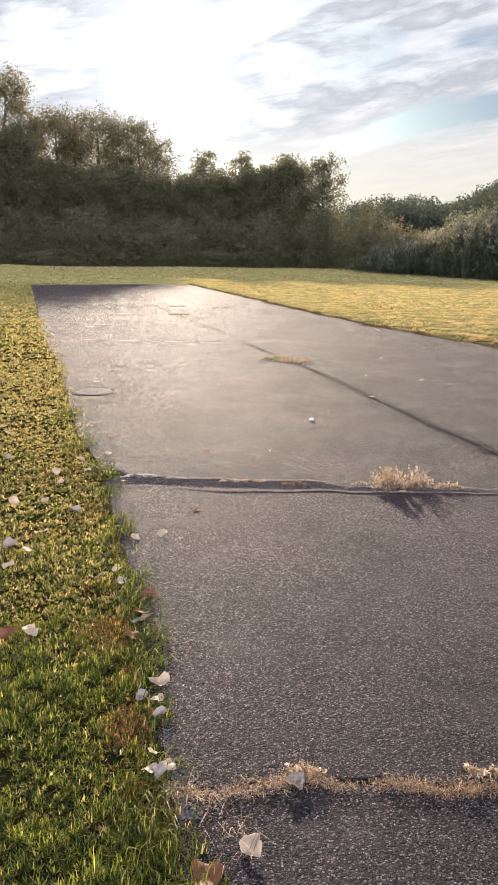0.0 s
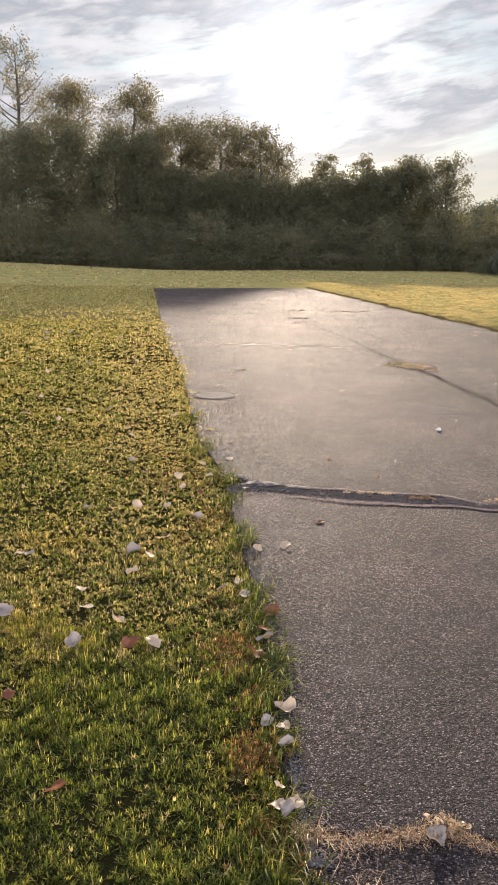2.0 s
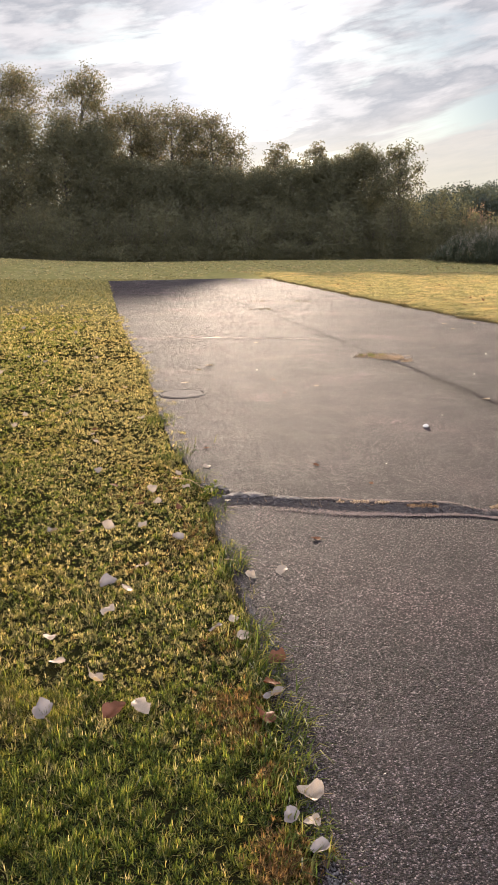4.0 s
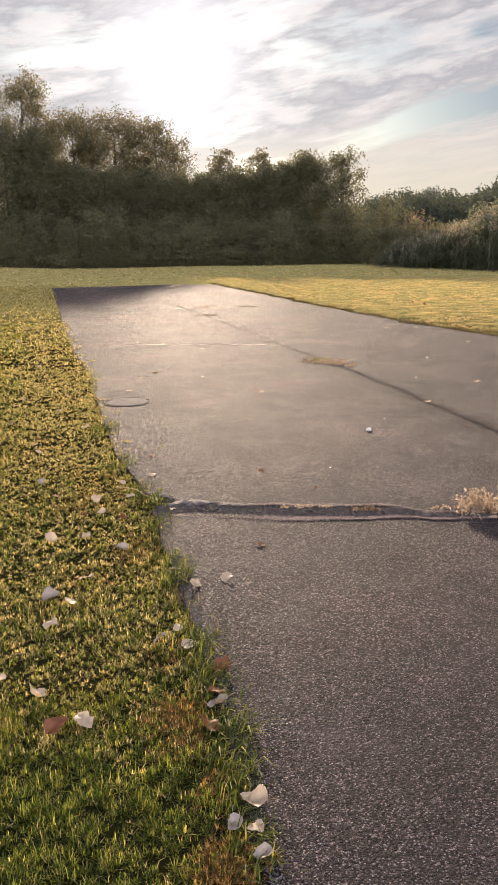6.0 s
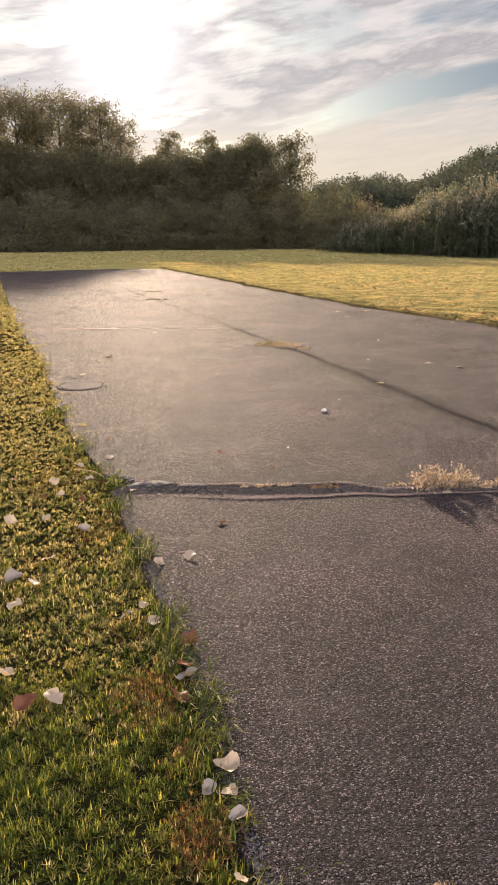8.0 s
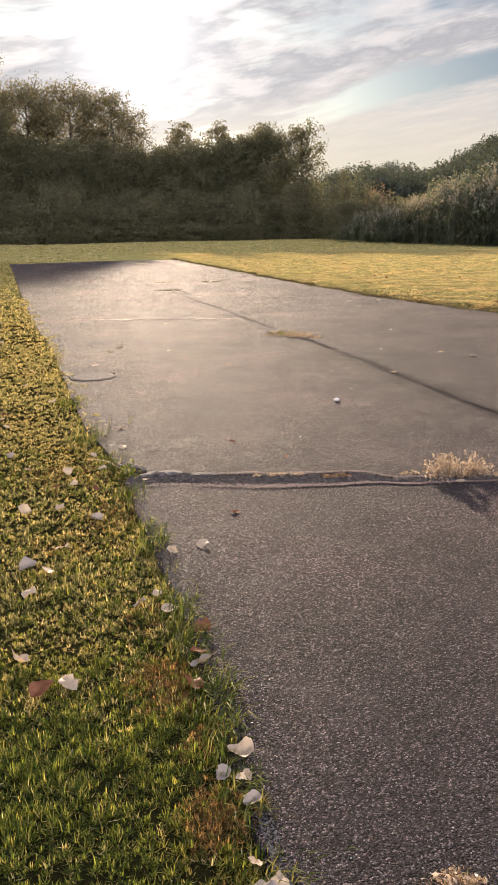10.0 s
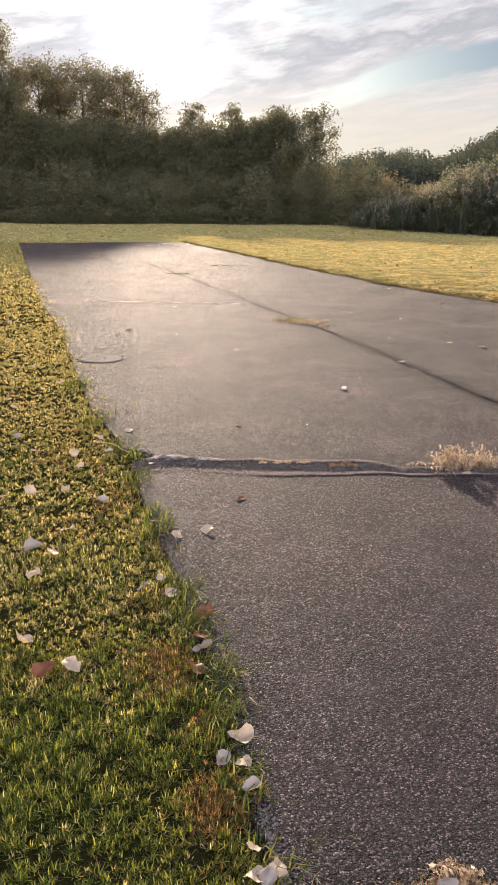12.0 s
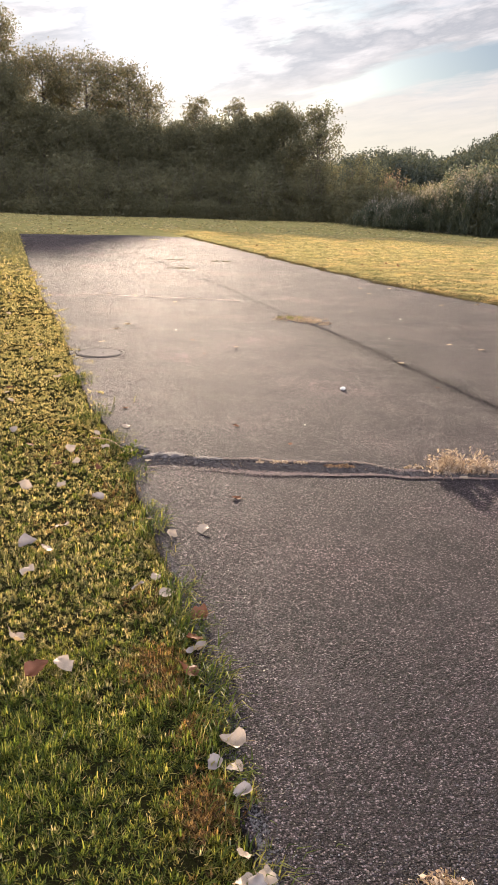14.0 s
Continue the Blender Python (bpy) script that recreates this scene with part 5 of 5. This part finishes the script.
def make_crack(points, width, label, mat):
    """A thin silted crack: a low uneven ridge of grit along a broken line."""
    pts = []
    for (xa, ya), (xb, yb) in zip(points, points[1:]):
        for i in range(14):
            t = i / 14
            pts.append((xa + (xb - xa) * t + RNG.normal(0, 0.018), ya + (yb - ya) * t + RNG.normal(0, 0.012), 0.001))
    pts.append((*points[-1], 0.001))
    p = np.array(pts)
    half = width * (RNG.uniform(0.0, 1.0, len(p)) ** 1.5)[:, None] * (0, 1, 0)
    up = (0, 0, 0.0055)
    v = np.stack([p - half, p - half * 0.4 + up, p + half * 0.4 + up, p + half], 1).reshape(-1, 3)
    i, j = np.meshgrid(np.arange(len(p) - 1), np.arange(3), indexing="ij")
    f = np.stack([i * 4 + j, (i + 1) * 4 + j, (i + 1) * 4 + j + 1, i * 4 + j + 1], -1).reshape(-1, 4)
    tagged(new("crack_silt", mesh_of("crack_silt", v, f, mat)), label, "crack", "silted cracks")


make_crack([(-2.5, 12.75), (-1.6, 12.66), (-0.55, 12.58), (0.1, 12.5)], 0.06, "pale line of silt in a thin asphalt crack", SAND)
make_crack([(-3.2, 20.6), (-1.6, 21.0), (-0.3, 21.25), (1.6, 21.5)], 0.07, "dark silted crack across the asphalt", SILT)


def edge_gravel():
    """Pale crumbs of asphalt and grit along the broken edge beside the lawn."""
    k = 5200
    y = 1.25 + 4.0 * RNG.random(k) ** 1.7
    x = left_edge(y) + 0.010 + np.abs(RNG.normal(0, 0.024, k)) * (0.9 + 0.6 * wave(y, 0 * y, 6.0, 2.0))
    s = 0.0014 + 0.0040 * RNG.random((k, 1)) ** 3
    corner = np.array([(1, 0, 0), (0, 1, 0), (-1, 0, 0), (0, -1, 0), (0, 0, 0.8)], float)
    c = np.stack([x, y, 0 * x + 0.001], 1)
    v = (c[:, None] + corner[None] * s[:, None] * RNG.uniform(0.6, 1.3, (k, 5, 1))).reshape(-1, 3)
    f = (np.arange(k)[:, None, None] * 5 + np.array([(0, 1, 4), (1, 2, 4), (2, 3, 4), (3, 0, 4)])[None]).reshape(-1, 3)
    tagged(new("edge_gravel", mesh_of("edge_gravel", v, f, EDGE_GRIT)), "grey gravel crumbled from the asphalt's edge", "gravel", kind="stuff")


edge_gravel()


# ---- the utility lid ----
def make_lid(x, y, r):
    root = base("utility_cover", x, y, 0.002, "round rusty iron utility cover set in the asphalt", "manhole cover")
    bm = bmesh.new()
    ring = []
    for rr, z in ((r * 1.16, -0.004), (r * 1.12, 0.0035), (r * 1.05, 0.0035), (r * 1.04, -0.014)):
        ring.append([bm.verts.new((rr * (1 + 0.03 * math.sin(5 * a) + 0.02 * math.sin(11 * a + rr * 40)) * math.cos(a), rr * (1 + 0.03 * math.sin(5 * a) + 0.02 * math.sin(11 * a + rr * 40)) * math.sin(a), z)) for a in (i * math.tau / 48 for i in range(48))])
    for a, b in zip(ring, ring[1:]):
        for i in range(48):
            bm.faces.new((a[i], a[(i + 1) % 48], b[(i + 1) % 48], b[i]))
    me = bpy.data.meshes.new("collar")
    bm.to_mesh(me)
    me.materials.append(COLLAR)
    part("collar", me, root, "dark iron collar ring")
    bm = bmesh.new()
    bmesh.ops.create_cone(bm, cap_ends=True, segments=48, radius1=r, radius2=r * 0.985, depth=0.008)
    bmesh.ops.translate(bm, verts=bm.verts, vec=(0, 0, 0.0))
    me = bpy.data.meshes.new("lid")
    bm.to_mesh(me)
    me.materials.append(LID)
    lid = part("lid", me, root, "worn iron lid")
    for i, (dx, dy) in enumerate(((-0.25, 0.25), (0.2, -0.15))):
        bm = bmesh.new()
        bmesh.ops.create_cone(bm, cap_ends=True, segments=12, radius1=0.010, radius2=0.008, depth=0.010)
        bmesh.ops.translate(bm, verts=bm.verts, vec=(dx * r, dy * r, 0.006))
        me = bpy.data.meshes.new("bolt")
        bm.to_mesh(me)
        me.materials.append(GRIT)
        part("bolt", me, lid, "dark bolt head")


make_lid(-1.37, 7.74, 0.215)


# ---- fallen leaves ----
def leaf_mesh(seed, mat, curl):
    """A broad toothed leaf with a pointed tip, cupped and creased along the midrib."""
    r = random.Random(seed)
    rows = []
    a, b, c = r.uniform(0, 6), r.uniform(0, 6), r.uniform(0.6, 1.4)
    fold, side = curl * r.uniform(0.0, 0.55), r.choice((-1, 1))
    for i in range(12):
        t = i / 11
        w = 0.47 * math.sin(math.pi * t**0.62) ** 0.85 * (1 + 0.09 * math.sin(9 * t + seed) + 0.05 * math.sin(19 * t + 2 * seed)) + 0.004
        row = []
        for s in (-1, -0.7, -0.35, 0, 0.35, 0.7, 1):
            tooth = 1 + (r.uniform(-0.14, 0.10) if abs(s) == 1 else 0) + 0.08 * math.sin(seed * s + 5 * t)
            x, y = s * w * tooth, t - 0.5 - 0.16 * abs(s) * (1 - t) ** 2
            z = curl * (0.50 * c * x * x + 0.30 * (t - 0.45) ** 2 + 0.07 * math.sin(5 * x + 4 * t + a) + 0.045 * math.sin(8 * t - 4 * x + b)) + 0.020 * r.uniform(-1, 1) - 0.03 * (s == 0)
            z += fold * max(0.0, x * side - 0.10) + 0.07 * curl * math.sin(7 * t + 2 * seed) * s * abs(s)
            row.append((x, y, z))
        rows.append(row)
    v = np.array(rows).reshape(-1, 3)
    v[:, 2] -= v[:, 2].min()
    i, j = np.meshgrid(np.arange(11), np.arange(6), indexing="ij")
    q = np.stack([i * 7 + j, i * 7 + j + 1, (i + 1) * 7 + j + 1, (i + 1) * 7 + j], -1).reshape(-1, 4)
    return mesh_of("fallen_leaf", v, q, mat, True), v[3]


def stalk_mesh(foot):
    s = np.linspace(0, 1, 5)[:, None]
    pts = np.asarray(foot) + s * (0.08, -0.5, 0.06) + s**2 * (0.12, 0, -0.05)
    v, f = tubes([(pts, np.linspace(0.020, 0.010, 5))], 4)
    return mesh_of("stalk", v, f, STALK, True)


def leaf_kind(mat, label, group, seeds, curl):
    kinds = []
    for s in seeds:
        me, foot = leaf_mesh(s, mat, curl * (0.7 + 0.25 * (s % 3)))
        ob = tagged(new("fallen_leaf", me), label, "leaf", group)
        part("stalk", stalk_mesh(foot), ob)
        kinds.append(ob)
    return kinds


def strew(kinds, places, size, on_grass, spread=0.25, lean=None):
    """Lays copies of the leaves at the places; the first copies are the originals."""
    for i, (x, y) in enumerate(places):
        s = size * RNG.uniform(1 - spread, 1 + spread)
        turf = on_grass or not bool(on_pad(np.float64(x), np.float64(y), 0.02))
        tilt = lean or (26 if turf else 8)
        m = pose(x, y, 0, RNG.uniform(-tilt, tilt), RNG.uniform(-tilt, tilt), RNG.uniform(0, 360)) @ Matrix.Diagonal((s, s, s, 1))
        lowest = min((m @ v.co).z for v in kinds[i % len(kinds)].data.vertices)
        m.translation.z = (float(ground_z(x, y)) + 0.030 if turf else 0.003) - lowest
        if i < len(kinds):
            kinds[i].matrix_basis = m
            ob = kinds[i]
        else:
            src = kinds[i % len(kinds)]
            ob = copy_thing(src, m)
            ob.matrix_basis = m
    for k in kinds[len(places):]:
        bpy.data.objects.remove(k)


PALE_ON_LAWN = [(-0.92, 2.52), (-1.02, 2.69), (-0.85, 2.92), (-0.40, 3.50), (-0.28, 3.33), (-0.32, 2.91), (-0.25, 2.77), (-0.80, 3.38), (-0.83, 3.15), (-0.92, 3.92), (-0.93, 4.32), (-1.00, 4.52), (-0.81, 4.63), (-0.90, 4.90), (-1.10, 3.88), (-1.22, 3.81), (-1.94, 4.11), (-1.48, 3.04), (-1.80, 5.96), (-1.69, 5.68), (-1.95, 7.30), (-2.44, 7.47), (-2.62, 6.60), (-3.04, 8.18)]
PALE_FARTHER = [(-2.56, 6.18), (-3.20, 7.26), (-2.98, 10.16), (-2.88, 9.73), (-3.78, 8.87), (-2.51, 7.94), (-1.53, 6.52), (-2.95, 6.37), (-2.05, 8.02), (-3.43, 11.09), (-4.10, 8.18), (-5.23, 10.62), (-2.99, 11.82), (-3.44, 13.69), (-1.73, 7.94)]
GREY_ON_LAWN = [(-0.88, 2.23), (-0.71, 3.77), (-0.91, 3.19), (-0.38, 2.81), (-1.43, 3.06), (-1.39, 3.81), (-2.51, 6.77), (-1.28, 2.44), (-0.12, 2.36), (0.03, 1.70), (-1.46, 4.91)]
DARK_FAR = [(-5.44, 12.66), (-5.51, 14.03), (-5.08, 13.28), (-4.78, 13.58), (-5.96, 15.71), (-5.79, 13.54), (-7.73, 16.12), (-4.03, 15.29)]
BROWN_ON_LAWN = [(-0.63, 2.23), (-0.14, 2.43), (-0.15, 2.25), (-1.03, 4.27), (-0.78, 4.23), (-1.28, 4.63), (-0.96, 1.83), (-0.59, 1.38), (-0.13, 2.60), (-1.83, 6.09)]
PALE_ON_PAD = [(1.72, 7.58), (2.83, 8.48), (0.04, 8.24), (-1.32, 6.56), (-1.33, 9.65), (-1.44, 9.27), (-1.46, 8.36), (-0.73, 5.08), (-1.63, 12.73), (-2.09, 12.92), (-0.92, 12.01), (3.10, 15.08), (2.51, 14.06), (2.50, 15.01), (3.77, 14.38), (4.14, 12.87), (1.78, 11.45), (3.47, 12.58)]
BROWN_ON_PAD = [(-0.30, 7.84), (-0.46, 8.61), (1.81, 6.54), (-0.81, 5.58), (0.38, 4.78), (0.02, 3.81), (0.03, 5.17)]
# Leaves that lie large and near: place, size, and whether they lie on turf.
strew(leaf_kind(PALE_LEAF, "large pale bleached dry leaf, crumpled and cupped", "fallen leaves", (50, 51, 52, 53), 0.95), [(0.0, 1.91), (0.34, 1.13), (-0.55, 2.26), (-0.76, 2.41)], 0.070, False, 0.08, 20)
strew(leaf_kind(PALE_LEAF, "pale crumpled leaf lying at the asphalt's edge", "fallen leaves", (54, 55, 56, 57), 0.9), [(0.035, 1.497), (0.085, 1.452), (0.028, 1.425), (0.008, 1.80)], 0.047, False, 0.12, 22)
strew(leaf_kind(GREY_LEAF, "curled grey-brown leaf lying at the asphalt's edge", "fallen leaves", (58, 59), 0.9), [(-0.05, 1.81), (0.062, 1.412)], 0.046, False, 0.1, 20)
strew(leaf_kind(GREY_LEAF, "greyed dry leaf propped in the joint's dead grass", "fallen leaves", (61,), 0.8), [(0.47, 1.375)], 0.058, True, 0.05, 35)
strew(leaf_kind(BROWN_LEAF, "large pinkish-brown leaf lying at the lawn's edge", "fallen leaves", (62,), 0.7), [(0.21, 1.06)], 0.090, False, 0.05, 12)
strew(leaf_kind(PALE_LEAF, "small pale curled leaf at the crack", "fallen leaves", (60, 63, 64, 65), 0.5), [(1.36, 4.21), (1.50, 4.36), (-0.51, 4.38), (-0.64, 4.53)], 0.055, False)
strew(leaf_kind(PALE_LEAF, "pale dry leaf lying on the asphalt", "fallen leaves", (66, 67), 0.45), [(-0.14, 3.385), (2.53, 8.75)], 0.068, False, 0.15, 14)
strew(leaf_kind(PALE_LEAF, "pale bleached dry leaf lying in the grass", "fallen leaves", range(5), 0.9), PALE_ON_LAWN, 0.056, True)
strew(leaf_kind(PALE_LEAF, "small pale dry leaf lying in the grass", "fallen leaves", range(5, 9), 0.9), PALE_FARTHER, 0.062, True)
strew(leaf_kind(GREY_LEAF, "curled grey-brown dry leaf lying in the grass", "fallen leaves", range(10, 14), 0.9), GREY_ON_LAWN, 0.062, True)
strew(leaf_kind(GREY_LEAF, "dark curled leaf lying in the shaded lawn", "fallen leaves", range(14, 17), 1.0), DARK_FAR, 0.11, True)
strew(leaf_kind(BROWN_LEAF, "curled reddish-brown dry leaf lying in the grass", "fallen leaves", range(20, 24), 0.9), BROWN_ON_LAWN, 0.062, True)
strew(leaf_kind(PALE_LEAF, "pale bleached dry leaf lying on the asphalt", "fallen leaves", range(30, 35), 0.42), PALE_ON_PAD, 0.062, False)
strew(leaf_kind(BROWN_LEAF, "small brown dry leaf lying on the asphalt", "fallen leaves", range(40, 42), 0.42), BROWN_ON_PAD, 0.038, False)


def scatter(kinds, count, x0, x1, y0, y1, size, keep):
    """More small leaves, strewn at random over a stretch of lawn."""
    spots = []
    while len(spots) < count:
        x, y = RNG.uniform(x0, x1), RNG.uniform(y0, y1)
        if keep(x, y):
            spots.append((round(float(x), 2), round(float(y), 2)))
    strew(kinds, spots, size, True)


scatter(leaf_kind(PALE_LEAF, "small pale dry leaf lying in the lawn", "fallen leaves", range(70, 73), 0.9), 34, -7.5, -2.0, 6.5, 19.0, 0.05, lambda x, y: left_edge(y) - 4.5 < x < left_edge(y) - 0.2)
scatter(leaf_kind(GREY_LEAF, "small dark curled leaf lying in the lawn", "fallen leaves", range(80, 83), 1.0), 40, -8.5, -2.0, 6.0, 22.0, 0.06, lambda x, y: left_edge(y) - 5.0 < x < left_edge(y) - 0.2)
scatter(leaf_kind(BROWN_LEAF, "small brown leaf lying in the sunlit lawn", "fallen leaves", range(90, 93), 1.0), 26, 0.5, 9.0, 13.0, 30.0, 0.07, lambda x, y: right_edge(y) + 0.1 < x < right_edge(y) + 5)


def make_pebble(x, y, r, label):
    bm = bmesh.new()
    bmesh.ops.create_icosphere(bm, subdivisions=2, radius=r)
    for v in bm.verts:
        k = 1 + 0.28 * noise.noise(v.co * (1.3 / r) + Vector((x * 9, y * 9, 0)))
        v.co = Vector((v.co.x * k * 1.2, v.co.y * k * 0.9, v.co.z * k * 0.7))
    me = bpy.data.meshes.new("pebble")
    bm.to_mesh(me)
    me.materials.append(PEBBLE)
    tagged(new("pebble", me), label, "stone", "pebbles on the asphalt").matrix_basis = pose(x, y, r * 0.62, 0, 0, 40 * x)


make_pebble(0.95, 6.36, 0.024, "pale angular stone lying on the asphalt")
for px, py, pr in ((1.16, 6.84, 0.010), (0.52, 5.25, 0.008), (1.9, 9.1, 0.014), (2.4, 10.8, 0.018), (-0.7, 9.3, 0.014)):
    make_pebble(px, py, pr * 0.7, "small pale pebble on the asphalt")


def make_twig(x, y, length, turned):
    s = np.linspace(0, 1, 8)[:, None]
    pts = s * (length, 0, 0) + np.concatenate([0 * s, 0.03 * np.sin(5 * s), 0.004 + 0.010 * s], 1)
    v, f = tubes([(pts, np.linspace(0.0045, 0.0015, 8)), (np.stack([pts[4], pts[4] + (0.04, 0.03, 0.01)]), np.array([0.003, 0.001]))], 6)
    tagged(new("twig", mesh_of("twig", v, f, STALK, True)), "thin dry twig lying at the asphalt's edge", "twig").matrix_basis = pose(x, y, 0.008, 0, 0, turned)


make_twig(-0.92, 4.80, 0.36, -38)


# ---- lawn round the pad's near end ----
lawn("lawn_grass", -9.0, -4.5, -3.2, 0.6, 260, 8, 0.038, 0.022, 0.035, GRASS, "short lawn grass beside the path's start", 1)
lawn("lawn_grass", -9.0, -4.5, 0.6, 5.0, 200, 8, 0.038, 0.022, 0.035, GRASS, "short lawn grass away from the path", 1, lambda x, y: ~seen_side(x, y))
